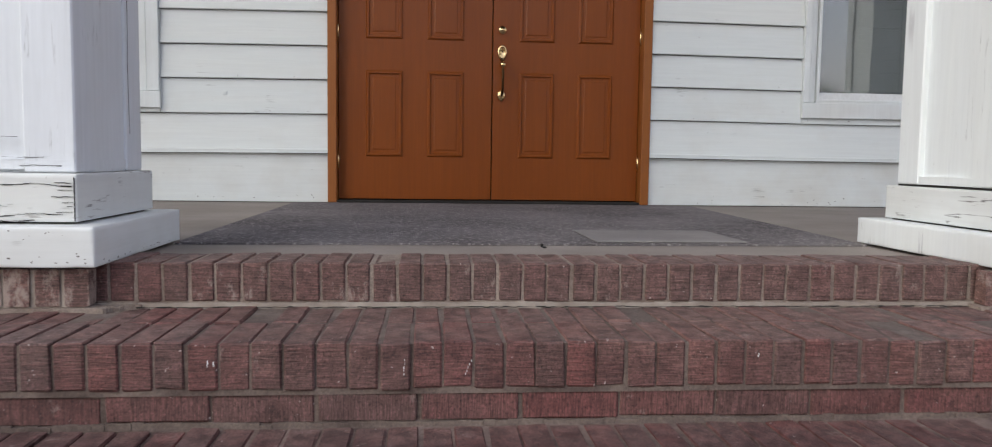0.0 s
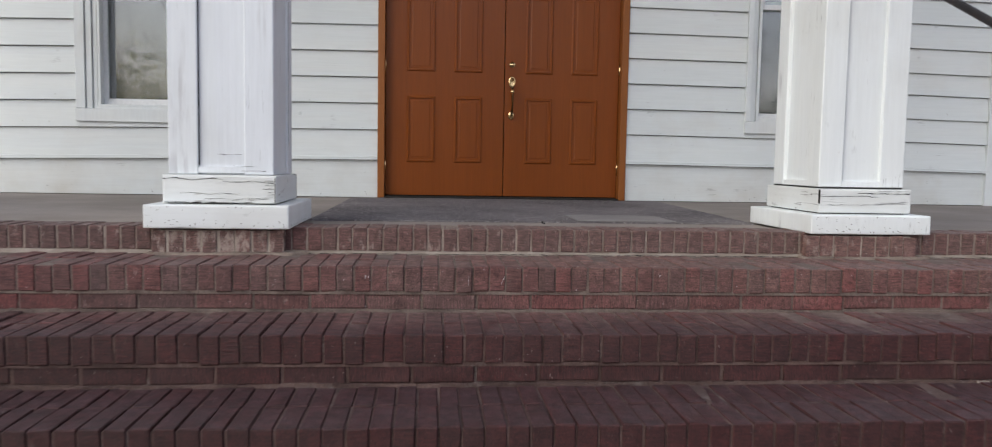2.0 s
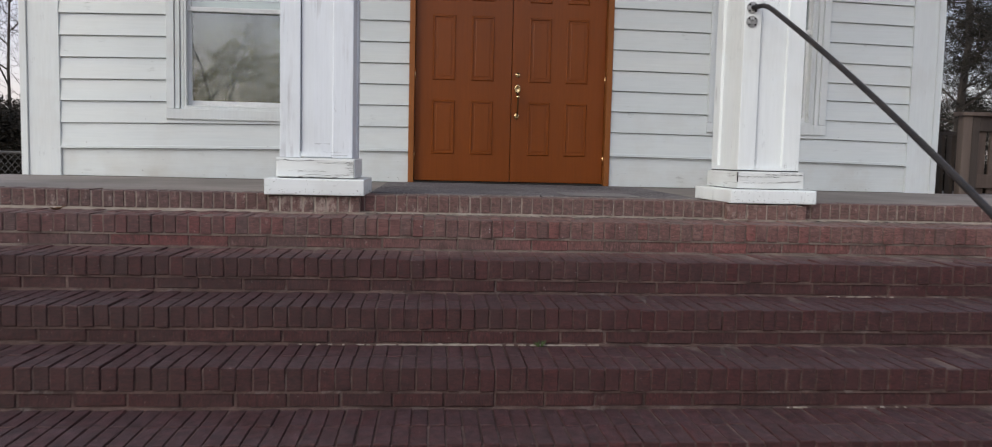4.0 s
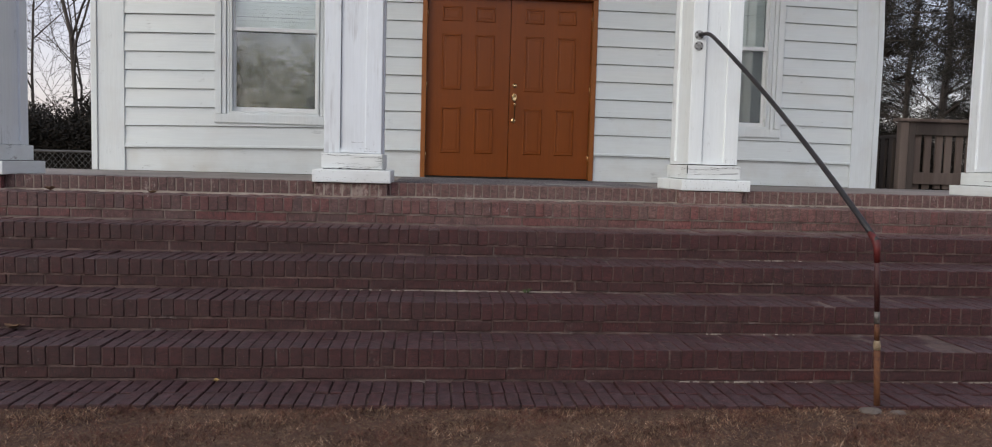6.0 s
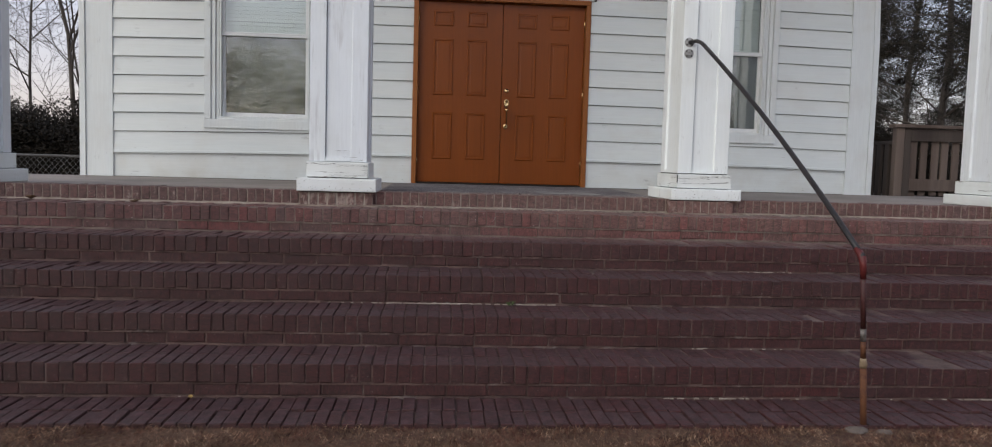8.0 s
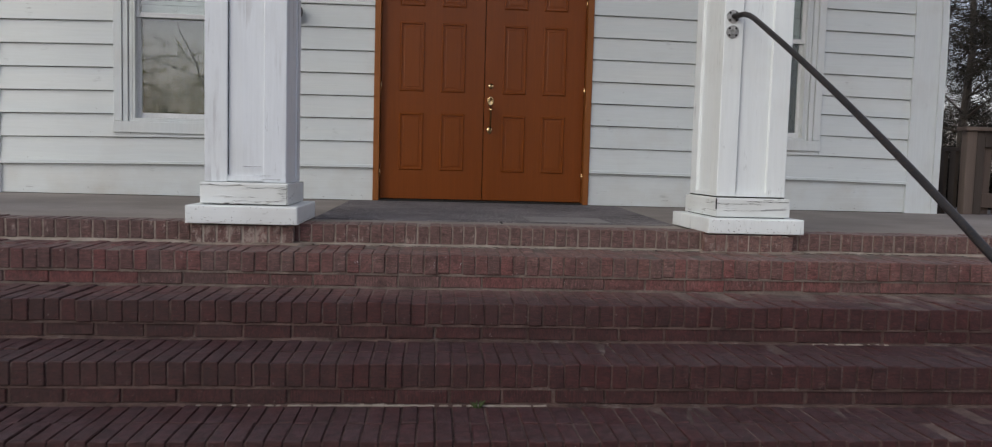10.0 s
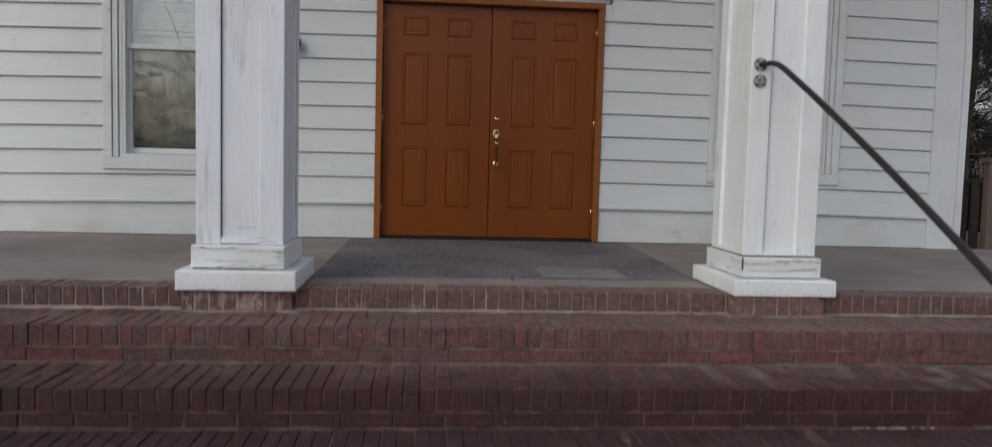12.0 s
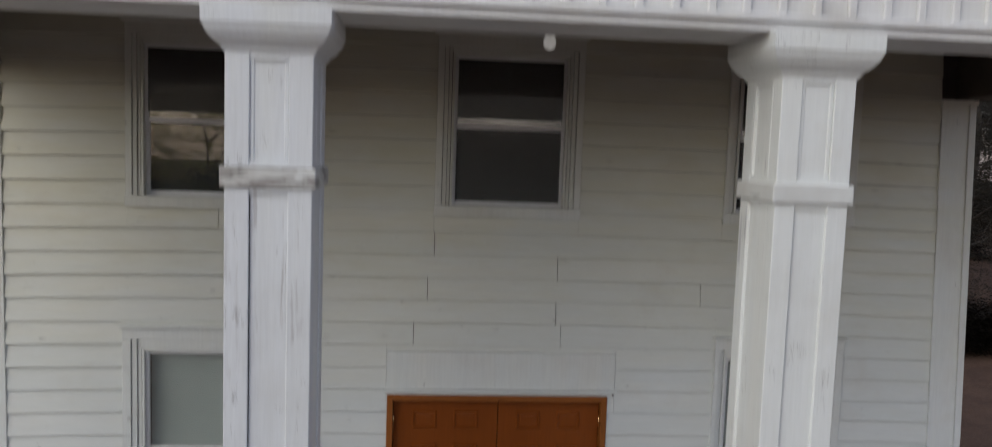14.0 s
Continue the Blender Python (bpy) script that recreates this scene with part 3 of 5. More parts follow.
def window(name, gx0, gx1, gz0, rail, gz1, cx0, cx1, cz0, cz1):
    w = thing(name, "white double-hung sash window in a flat casing", "window", "facade windows", "structure")
    c = gx0 - cx0 - 0.055
    d = cx1 - gx1 - 0.055
    for e, w_, sgn in ((cx0, c, 1), (cx1, d, -1)):
        for name_, f0, f1, y in (("casing", 0.0, 0.46, -0.046), ("brick_mould", 0.49, 0.77, -0.034), ("inner_stop", 0.80, 1.0, -0.020)):
            x0, x1 = sorted((e + sgn * w_ * f0, e + sgn * w_ * f1))
            part(name_, boxes((x0, x1, y, 0.0, cz0 + 0.06, cz1 - 0.10), bevel=0.003), M_TRIM, w)
    part("head_casing", boxes((cx0, cx1, -0.045, 0.0, cz1 - 0.098, cz1), (cx0 - 0.025, cx1 + 0.025, -0.07, 0.0, cz1, cz1 + 0.022),
                              (cx0 + c + 0.001, cx1 - d - 0.001, -0.036, 0.0, gz1 + 0.0555, cz1 - 0.0985), bevel=0.003), M_TRIM, w)
    part("window_sill", boxes((cx0 - 0.005, cx1 + 0.005, -0.05, 0.0, cz0 - 0.035, cz0 + 0.058), (gx0 - 0.05, gx1 + 0.05, -0.03, 0.10, gz0 - 0.062, gz0 - 0.048),
                              (cx0 + c + 0.001, cx1 - d - 0.001, -0.030, 0.0, cz0 + 0.0585, gz0 - 0.0625), bevel=0.002), M_TRIM, w)
    part("window_frame", boxes((gx0 - 0.049, gx0 - 0.03, -0.03, 0.12, gz0 - 0.05, gz1 + 0.05), (gx1 + 0.03, gx1 + 0.049, -0.03, 0.12, gz0 - 0.05, gz1 + 0.05),
                               (gx0 - 0.03, gx1 + 0.03, -0.03, 0.12, gz1 + 0.03, gz1 + 0.055), bevel=0.002), M_TRIM, w)
    up = part("upper_sash", boxes((gx0 - 0.03, gx0, 0.005, 0.035, rail - 0.02, gz1 + 0.03), (gx1, gx1 + 0.03, 0.005, 0.035, rail - 0.02, gz1 + 0.03),
                                  (gx0, gx1, 0.005, 0.035, gz1, gz1 + 0.03), (gx0, gx1, 0.005, 0.035, rail - 0.02, rail + 0.02), bevel=0.003), M_SASH, w)
    lo = part("lower_sash", boxes((gx0 - 0.03, gx0, 0.038, 0.066, gz0 - 0.045, rail + 0.02), (gx1, gx1 + 0.03, 0.038, 0.066, gz0 - 0.045, rail + 0.02),
                                  (gx0, gx1, 0.038, 0.066, gz0 - 0.045, gz0), (gx0, gx1, 0.038, 0.066, rail - 0.018, rail + 0.02), bevel=0.003), M_SASH, w)
    for sash, a, b, y in ((up, rail + 0.02, gz1, 0.018), (lo, gz0, rail - 0.018, 0.05)):
        if sash is lo:
            s = part("insect_screen", boxes((gx0 - 0.002, gx1 + 0.002, 0.068, 0.0695, gz0 - 0.002, rail - 0.02)), M_SCREEN, w, "fine grey screen that dims the pane")
            s.visible_shadow = False
        p = part("pane", boxes((gx0 - 0.004, gx1 + 0.004, y, y + 0.004, a - 0.004, b + 0.004)), M_GLASS, sash)
        p.visible_shadow = False
    if gz0 > 4:
        # Extra screen before the lower pane, added only to dim its reflection.
        full = (gz0 - 0.004, rail - 0.0215, 0.030)
        for z0, z1, y in ((rail + 0.07, gz1 + 0.002, 0.0), *([full] if gx0 > -1 else [])):
            s = part("insect_screen", boxes((gx0 - 0.002, gx1 + 0.002, y, y + 0.0015, z0, z1)), M_SCREEN, w, "fine grey screen that dims the pane")
            s.visible_shadow = False
    return w


for row in WINDOWS:
    window(*row)


def blind(gx0, gx1, gz0, gz1):
    b = thing("window_blind", "lowered pale horizontal slat blind behind the glass", "blind", "window blinds")
    part("head_rail", boxes((gx0 - 0.02, gx1 + 0.02, 0.085, 0.115, gz1 - 0.01, gz1 + 0.03), bevel=0.003), M_BLIND, b)
    n = int((gz1 - gz0) / 0.04)
    slat = mesh_of("slat", boxes((gx0 - 0.015, gx1 + 0.015, -0.020, 0.020, -0.0012, 0.0012)), M_BLIND)
    for i in range(n):
        o = new("slat", slat)
        o.parent = b
        o.matrix_basis = pose(0, 0.10, gz1 - 0.02 - i * 0.04 + rng.uniform(-0.002, 0.002), 79 + rng.uniform(-3, 3), 0, rng.uniform(-0.1, 0.1))


for row in WINDOWS[:2]:
    blind(row[1], row[2], row[3], row[5])

# ---- double door ----
dx0, dx1, dz0, dz1 = DOOR
JW = 0.052
door = thing("door_1", "closed brown double entrance door with six-panel leaves", "door", kind="structure")
part("jamb", boxes((dx0, dx0 + JW, -0.04, 0.12, dz0 + 0.004, dz1 - JW), bevel=0.004), M_JAMB, door)
part("jamb", boxes((dx1 - JW, dx1, -0.04, 0.12, dz0 + 0.004, dz1 - JW), bevel=0.004), M_JAMB, door)
part("head_jamb", boxes((dx0, dx1, -0.04, 0.12, dz1 - JW + 0.001, dz1), bevel=0.004), M_JAMB, door)
part("threshold", boxes((dx0 + JW, dx1 - JW, -0.03, 0.12, dz0 + 0.002, dz0 + 0.018), bevel=0.004), M_DARK, door, "dark metal threshold")


def leaf(x0, x1):
    z0, z1 = dz0 + 0.024, dz1 - JW - 0.004
    ob = part("leaf", boxes((x0, x1, 0.045, 0.085, z0, z1), bevel=0.002), M_DOOR, door)
    w, h = x1 - x0, z1 - z0
    for a, b in ((0.175, 0.415), (0.575, 0.815)):
        for c, d in ((0.130, 0.390), (0.485, 0.795), (0.865, 0.948)):
            px0, px1, pz0, pz1 = x0 + a * w, x0 + b * w, z0 + c * h, z0 + d * h
            bm = bmesh.new()
            # raised moulding, sunk channel, raised field
            rows = [(0.0, 0.045), (0.004, 0.040), (0.009, 0.035), (0.017, 0.035), (0.027, 0.052), (0.033, 0.053), (0.041, 0.044), (0.046, 0.0415)]
            rings = [[bm.verts.new(p) for p in ((px0 + i, y, pz0 + i), (px1 - i, y, pz0 + i), (px1 - i, y, pz1 - i), (px0 + i, y, pz1 - i))] for i, y in rows]
            for r, s in zip(rings, rings[1:]):
                for k in range(4):
                    bm.faces.new((r[k], r[(k + 1) % 4], s[(k + 1) % 4], s[k]))
            bm.faces.new(rings[-1])
            part("door_panel", bm, M_DOOR, ob)
    return ob


lf = leaf(dx0 + JW + 0.004, -0.003)
rf = leaf(0.003, dx1 - JW - 0.004)
# brass furniture on the right leaf
HX = 0.058
part("deadbolt", lathe(bmesh.new(), [(0.026, 0), (0.026, 0.005), (0.021, 0.012), (0.010, 0.013), (0.008, 0.018)], (HX, 0.043, 2.045), "y"), M_BRASS, rf, "brass deadbolt", True)
bm = lathe(bmesh.new(), [(0.030, 0), (0.029, 0.006), (0.024, 0.010), (0.020, 0.010), (0.012, 0.006)], (0, 0, 0), "y", 20)
bmesh.ops.scale(bm, vec=(1.0, 1.0, 1.55), verts=bm.verts)
bmesh.ops.translate(bm, vec=(HX, 0.043, 1.913), verts=bm.verts)
part("handle_plate", bm, M_BRASS, rf, "oval brass escutcheon", True)
part("door_handle", tube(bmesh.new(), [(HX, 0.03, 1.865), (HX, -0.01, 1.855), (HX, -0.022, 1.82), (HX, -0.024, 1.76), (HX, -0.018, 1.70), (HX, 0.0, 1.665), (HX, 0.035, 1.655)],
                         [0.009, 0.009, 0.008, 0.007, 0.007, 0.007, 0.009], 10), M_DARK_BRASS, rf, "dark brass pull handle", True)
part("thumb_knob", lathe(bmesh.new(), [(0.010, 0), (0.017, 0.010), (0.0205, 0.022), (0.018, 0.034), (0.010, 0.041), (0.003, 0.043)], (HX, 0.006, 1.833), "y"), M_BRASS, rf, "brass thumb piece", True)
bm = lathe(bmesh.new(), [(0.026, 0), (0.025, 0.008), (0.016, 0.014)], (0, 0, 0), "y", 18)
bmesh.ops.scale(bm, vec=(1.0, 1.0, 1.35), verts=bm.verts)
bmesh.ops.translate(bm, vec=(HX - 0.004, 0.043, 1.655), verts=bm.verts)
part("handle_rose", bm, M_BRASS, rf, "brass lower rose", True)
for x, lfx in ((dx0 + JW + 0.002, lf), (dx1 - JW - 0.002, rf)):
    for z in (1.25, 2.02, 2.80):
        part("hinge", tube(bmesh.new(), [(x, 0.034, z - 0.05), (x, 0.034, z - 0.003), (x, 0.034, z + 0.003), (x, 0.034, z + 0.05)], [0.006, 0.007, 0.007, 0.006], 8), M_BRASS, lfx, "brass hinge knuckle", True)

tagged(part("drip_cap", boxes((-1.005, 1.03, -0.06, 0.0, 3.075, 3.10), (-0.985, 1.0, -0.03, 0.0, 3.047, 3.075), bevel=0.004), M_TRIM), "narrow white drip cap over the door", "trim", kind="structure")
tagged(part("head_board", boxes((-0.983, 1.018, -0.028, 0.0, 3.102, 3.428), bevel=0.003), M_TRIM), "flat white board above the door", "trim", kind="structure")

# ---- porch floor ----
slab = part("porch_floor", boxes((LX, RX, FLOOR_FRONT, -0.001, 0.80, PORCH)), M_SLAB)
tagged(slab, "worn grey concrete porch slab", "floor", kind="structure")
tagged(part("wall_foundation", boxes((LX, RX, -2.6, -0.002, -0.02, 0.795), *[(LX + 0.012, RX - 0.012, n + 0.04, n + 0.44, -0.02, h - 0.176) for n, h in NOSE.values()], (LX + 0.012, RX - 0.012, -2.83, -2.61, -0.02, 0.725)), M_MORTAR), "hidden foundation under the porch", "foundation", kind="structure")

# dark chip in the slab where its joint ends
part("chip", boxes((-0.034, -0.024, -2.42, -2.395, PORCH + 0.0005, PORCH + 0.004), (-0.037, -0.030, -2.395, -2.38, PORCH + 0.0005, PORCH + 0.011)), M_DARK, slab, "dark chip in the slab")

# outdoor carpet in front of the door
bm = bmesh.new()
pts = [(-1.155, -2.36), (1.06, -2.33), (1.185, -0.095), (-1.155, -0.10)]
rings = [[bm.verts.new((x, y, z)) for x, y in pts] for z in (PORCH + 0.001, PORCH + 0.007)]
for k in range(4):
    bm.faces.new((rings[0][k], rings[0][(k + 1) % 4], rings[1][(k + 1) % 4], rings[1][k]))
bm.faces.new(rings[1])
tagged(part("outdoor_carpet", bm, M_CARPET), "speckled dark grey outdoor carpet before the door", "carpet")
tagged(part("doormat", boxes((0.155, 0.66, -2.31, -1.90, PORCH + 0.008, PORCH + 0.013), bevel=0.002), M_MAT), "faded grey thin mat on the carpet", "mat")

# ---- columns ----


def worn_block(x0, x1, y0, y1, z0, z1, seed, wear=0.004):
    """A painted timber block with softened, dented edges and slightly uneven faces."""
    def cuts(a, b):
        n = max(2, round((b - a - 0.024) / 0.03))
        return [a, a + 0.005, *[a + 0.012 + (b - a - 0.024) * i / n for i in range(n + 1)], b - 0.005, b]
    axes = [cuts(x0, x1), cuts(y0, y1), cuts(z0, z1)]
    last = [len(a) - 1 for a in axes]
    bm = bmesh.new()
    made = {}

    def vert(key):
        if key not in made:
            p = Vector([axes[c][key[c]] for c in range(3)])
            ends = [c for c in range(3) if key[c] in (0, last[c])]
            near = [c for c in range(3) if key[c] in (0, 1, last[c] - 1, last[c])]
            dent = max(0.0, noise.noise((p.x * 14 + seed, p.y * 14, p.z * 14)) + 0.5 * noise.noise((p.x * 45, p.y * 45 + seed, p.z * 45)))
            for c in ends:
                pull = wear * (0.35 + dent) if len(ends) > 1 else wear * 0.16 if len(near) > 1 else 0.0
                pull += 0.0006 * (1 + noise.noise((p.x * 7, p.y * 7, p.z * 7 + seed)))
                p[c] += pull if key[c] == 0 else -pull
            made[key] = bm.verts.new(p)
        return made[key]
    for c in range(3):
        u, w = [k for k in range(3) if k != c]
        for e in (0, last[c]):
            for i in range(last[u]):
                for j in range(last[w]):
                    quad = []
                    for a, b in ((i, j), (i + 1, j), (i + 1, j + 1), (i, j + 1)):
                        key = [0, 0, 0]
                        key[c], key[u], key[w] = e, a, b
                        quad.append(vert(tuple(key)))
                    bm.faces.new(quad)
    return bm


def chips(parent, spots, material, seed, label="dark chips in the paint"):
    """Small ragged flecks of bared wood; each spot: centre, size, and the axis that it faces."""
    r = random.Random(seed)
    bm = bmesh.new()
    for x, y, z, size, axis in spots:
        turn = r.uniform(0, 6.3)
        rim = []
        for k in range(7):
            a = turn + k * 2 * math.pi / 7
            d = size * r.uniform(0.45, 1.1)
            u, v = d * math.cos(a) * 1.3, d * math.sin(a) * 0.8
            rim.append((x + u, y, z + v) if axis == "y" else (x, y + u, z + v))
        out = Vector((0, -0.0004, 0)) if axis == "y" else Vector((0.0004, 0, 0))
        low, top = [bm.verts.new(Vector(p) - 4 * out) for p in rim], [bm.verts.new(Vector(p) + out) for p in rim]
        bm.faces.new(top)
        for k in range(7):
            bm.faces.new((low[k], low[(k + 1) % 7], top[(k + 1) % 7], top[k]))
    part("paint_chip", bm, material, parent, label)


def column(x0, x1, yf, d, plinth_top, base_top, name_label, side=0.018, neck=None, open_joint=False, paint=M_COLUMN):
    """x0, x1: shaft's sides; yf: shaft's front; d: shaft's depth."""
    c = thing("column", name_label, "column", "porch columns")
    yb = yf + d
    w = x1 - x0
    part("plinth", worn_block(x0 - 0.073, x1 + 0.078, yf - 0.10, yb + 0.10, PORCH + 0.008, plinth_top, x0), M_BRIGHT_COLUMN if paint is M_BRIGHT_COLUMN else M_PLINTH, c, smooth=True)
    part("base_block", worn_block(x0 - 0.014, x1 + 0.018, yf - 0.04, yb + 0.04, plinth_top + 0.0035, base_top, x0 + 7, 0.0032), M_BASE, c, "flaking painted base block", True)
    part("shim", boxes((x0 - 0.002, x1 + 0.002, yf - 0.012, yb + 0.012, plinth_top + 0.0005, plinth_top + 0.003)), M_DARK, c, "dark open joint")
    if open_joint:
        part("open_joint", boxes((x0 + 0.004, x1 - 0.004, yf + 0.001, yb - 0.001, base_top + 0.0003, base_top + 0.006)), M_DARK, c, "dark open joint")
        part("open_mitre", boxes((x0 - 0.0155, x0 - 0.009, yf - 0.0415, yf - 0.036, (plinth_top + base_top) / 2 - 0.01, base_top - 0.004)), M_DARK, c, "dark open mitre")
    s = w * 0.28
    part("core", boxes((x0 + side, x1 - side, yf + 0.018, yb - 0.018, base_top + (0.0065 if open_joint else 0.001), 5.66)), paint, c)
    for a, b in ((x0, x0 + s), (x1 - s, x1)):
        for e, f in ((yf, yf + s), (yb - s, yb)):
            part("corner_stile", boxes((a, b, e, f, base_top + (0.0065 if open_joint else 0.001), 5.66), bevel=0.004), paint, c)
    for z0, z1 in ((base_top + 0.0075, base_top + 0.032), (4.93, 5.09), (5.58, 5.66)):
        part("rail", boxes((x0 + s, x1 - s, yf + 0.003, yf + 0.03, z0, z1), (x0 + s, x1 - s, yb - 0.03, yb - 0.003, z0, z1),
                           (x0 + 0.003, x0 + 0.03, yf + s, yb - s, z0, z1), (x1 - 0.03, x1 - 0.003, yf + s, yb - s, z0, z1)), paint, c)
    part("open_seam", boxes((x0 + s, x0 + s + 0.0025, yf + 0.009, yf + 0.019, base_top + 0.04, 4.925)), M_DARK, c, "dark open seam beside the stile")
    # beads round the upper panel
    for a in (x0 + s, x1 - s - 0.022):
        part("bead", boxes((a, a + 0.022, yf + 0.012, yf + 0.032, 5.09, 5.58), bevel=0.004), paint, c)
    for xx in (x0, x1 - 0.03):
        for b in (yf + s, yb - s - 0.022):
            part("bead", boxes((xx + 0.0, xx + 0.03, b, b + 0.022, 5.09, 5.58), bevel=0.004), paint, c)
    part("neck_band", boxes((x0 - 0.02, x1 + 0.02, yf - 0.02, yb + 0.02, 4.958, 5.06), bevel=0.006), neck or M_BASE, c, "weathered neck band")
    part("capital", square_loft(bmesh.new(), [(x0 - o, x1 + o, yf - o, yb + o, z) for o, z in
                                              ((0.004, 5.61), (0.012, 5.625), (0.022, 5.64), (0.05, 5.665), (0.075, 5.70), (0.088, 5.735), (0.092, 5.74), (0.092, 5.825))]), paint, c)
    return c


column(-1.657, -1.232, -2.857, 0.455, 1.105, 1.225, "tall white panelled wooden column with flaking paint beside the steps", 0.007, M_NECK)
column(1.136, 1.532, -2.828, 0.47, 1.094, 1.205, "tall white panelled wooden column, its paint brightened, that holds the handrail", open_joint=True, paint=M_BRIGHT_COLUMN)
column(-4.405, -3.98, -2.857, 0.455, 1.105, 1.225, "tall white panelled wooden column at the porch corner")
column(3.745, 4.155, -2.82, 0.46, 1.094, 1.205, "tall white panelled wooden column at the porch corner")

# a long dry split down one column's inner face
bm = bmesh.new()
for i in range(60):
    z = 1.33 + i * 0.022
    y = -2.50 + 0.006 * noise.noise((z * 5, 1, 2))
    h = 0.0004 + 0.0030 * max(0, 0.15 + noise.noise((z * 5, 4, 2)))
    box(bm, -1.2335, -1.2312, y - h, y + h, z, z + 0.022)
part("split", bm, M_DARK, bpy.data.objects["column"], "dark split in the wood")



def crack(parent, x0, x1, y, z, seed, thick=0.003, wander=0.008, label="dark crack in the flaking base"):
    """A dark ragged check along the grain of a painted block."""
    bm = bmesh.new()
    n = int((x1 - x0) / 0.012)
    for i in range(n):
        zz = z + wander * noise.noise((i * 0.16, seed, 0)) + 0.002 * noise.noise((i * 0.7, seed, 3))
        h = thick * 0.62 * (0.12 + max(0.0, 0.45 + 1.6 * noise.noise((i * 0.35, seed, 7))))
        box(bm, x0 + i * 0.012, x0 + (i + 1) * 0.012, y - 0.0012, y + 0.002, zz - h / 2, zz + h / 2)
    part("crack", bm, M_DARK, parent, label)


col_l, col_r = bpy.data.objects["column"], bpy.data.objects["column.001"]
crack(col_l, -1.668, -1.42, -2.897, 1.208, 1, 0.006)
crack(col_l, -1.43, -1.22, -2.897, 1.198, 2, 0.004)
crack(col_l, -1.60, -1.36, -2.897, 1.150, 3, 0.0025, 0.014)
crack(col_l, -1.50, -1.24, -2.897, 1.128, 4, 0.003, 0.01)
crack(col_l, -1.66, -1.30, -2.897, 1.112, 5, 0.005, 0.003)
crack(col_r, 1.13, 1.40, -2.868, 1.172, 6, 0.004)
crack(col_r, 1.30, 1.54, -2.868, 1.186, 7, 0.005, 0.005)
crack(col_r, 1.16, 1.36, -2.868, 1.135, 8, 0.002, 0.012)
# short wedge-shaped checks at the mitred end of one base
for i, (z, x0) in enumerate(((1.203, -1.265), (1.196, -1.252), (1.186, -1.258), (1.170, -1.272), (1.156, -1.248), (1.147, -1.238), (1.133, -1.262))):
    crack(col_l, x0, -1.219, -2.8975, z, 20 + i, 0.0035, 0.003)
part("open_mitre", boxes((-1.2215, -1.2195, -2.8982, -2.894, 1.112, 1.216)), M_DARK, col_l, "dark open mitre")
for i, (x, z) in enumerate(((-1.40, 1.262), (-1.46, 1.31), (-1.36, 1.242))):
    crack(col_l, x, x + 0.10, -2.8572, z, 30 + i, 0.0028, 0.002, "dark crack in the shaft's paint")
r_ = random.Random(21)
for col_, x0, x1, yf, pt, seed in ((col_l, -1.73, -1.154, -2.957, 1.105, 1), (col_r, 1.063, 1.61, -2.928, 1.094, 2)):
    low = [(r_.uniform(x0 + 0.02, x1 - 0.02), yf + 0.0003, 1.012 + abs(r_.gauss(0, 0.014)) + 0.006, r_.uniform(0.001, 0.0035), "y") for _ in range(34)]
    high = [(r_.uniform(x0 + 0.02, x1 - 0.02), yf + 0.0003, pt - 0.008 - abs(r_.gauss(0, 0.012)), r_.uniform(0.0008, 0.003), "y") for _ in range(16)]
    flank = [(x1 - 0.0003, r_.uniform(yf + 0.05, yf + 0.6), 1.016 + abs(r_.gauss(0, 0.006)), r_.uniform(0.0012, 0.004), "x") for _ in range(13)]
    chips(col_, low + high + (flank if seed == 1 else []), M_BARE, seed)

# ---- beam, frieze, porch ceiling and roof ----
beam = thing("porch_beam", "white porch beam with a board-and-batten frieze above", "beam", kind="structure")
part("beam_board", boxes((WL - 0.1, WR + 0.1, -2.86, -2.362, 5.826, 5.90), bevel=0.004), M_FRIEZE, beam)
part("bed_mould", boxes((WL - 0.12, WR + 0.12, -2.885, -2.84, 5.872, 5.915), bevel=0.006), M_FRIEZE, beam)


def rake(x):
    """Underside of the roof at x."""
    return 6.62 + 2.68 * (1 - abs(x + 0.07) / 4.98) - 0.02


def gable(y0, y1, z0):
    bm = bmesh.new()
    row = [(WL - 0.1, z0), (WR + 0.1, z0), (WR + 0.1, rake(WR + 0.1)), (-0.07, rake(-0.07)), (WL - 0.1, rake(WL - 0.1))]
    a, b = [[bm.verts.new((x, y, z)) for x, z in row] for y in (y0, y1)]
    bm.faces.new(a)
    bm.faces.new(b[::-1])
    for k in range(5):
        bm.faces.new((a[k], b[k], b[(k + 1) % 5], a[(k + 1) % 5]))
    return bm


part("frieze_panel", gable(-2.83, -2.40, 5.90), M_FRIEZE, beam)
tagged(part("wall_gable", gable(14.0, 14.18, WTOP + 0.005), M_SIDING), "white gable of the church's back wall", "wall", kind="structure")
x = WL
while x < WR:
    bx = x + rng.uniform(-0.006, 0.006)
    part("batten", boxes((bx - 0.022, bx + 0.022, -2.858, -2.831, 5.916, rake(bx) - 0.02), bevel=0.006), M_FRIEZE, beam)
    x += 0.185
# Unseen dark board, added to stop the white beam bouncing light onto the wall.
part("inner_fascia", boxes((WL - 0.09, WR + 0.09, -2.396, -2.365, 5.902, 6.25)), M_CEIL, beam, "added dark board on the beam's inner side")
for a in (WL - 0.08, WR - 0.30):
    tagged(part("end_beam", boxes((a, a + 0.38, -2.355, -0.002, 5.77, 6.25), bevel=0.004), M_CEIL), "beam from the wall to the end column, darkened for shade", "beam", "end beams", "structure")
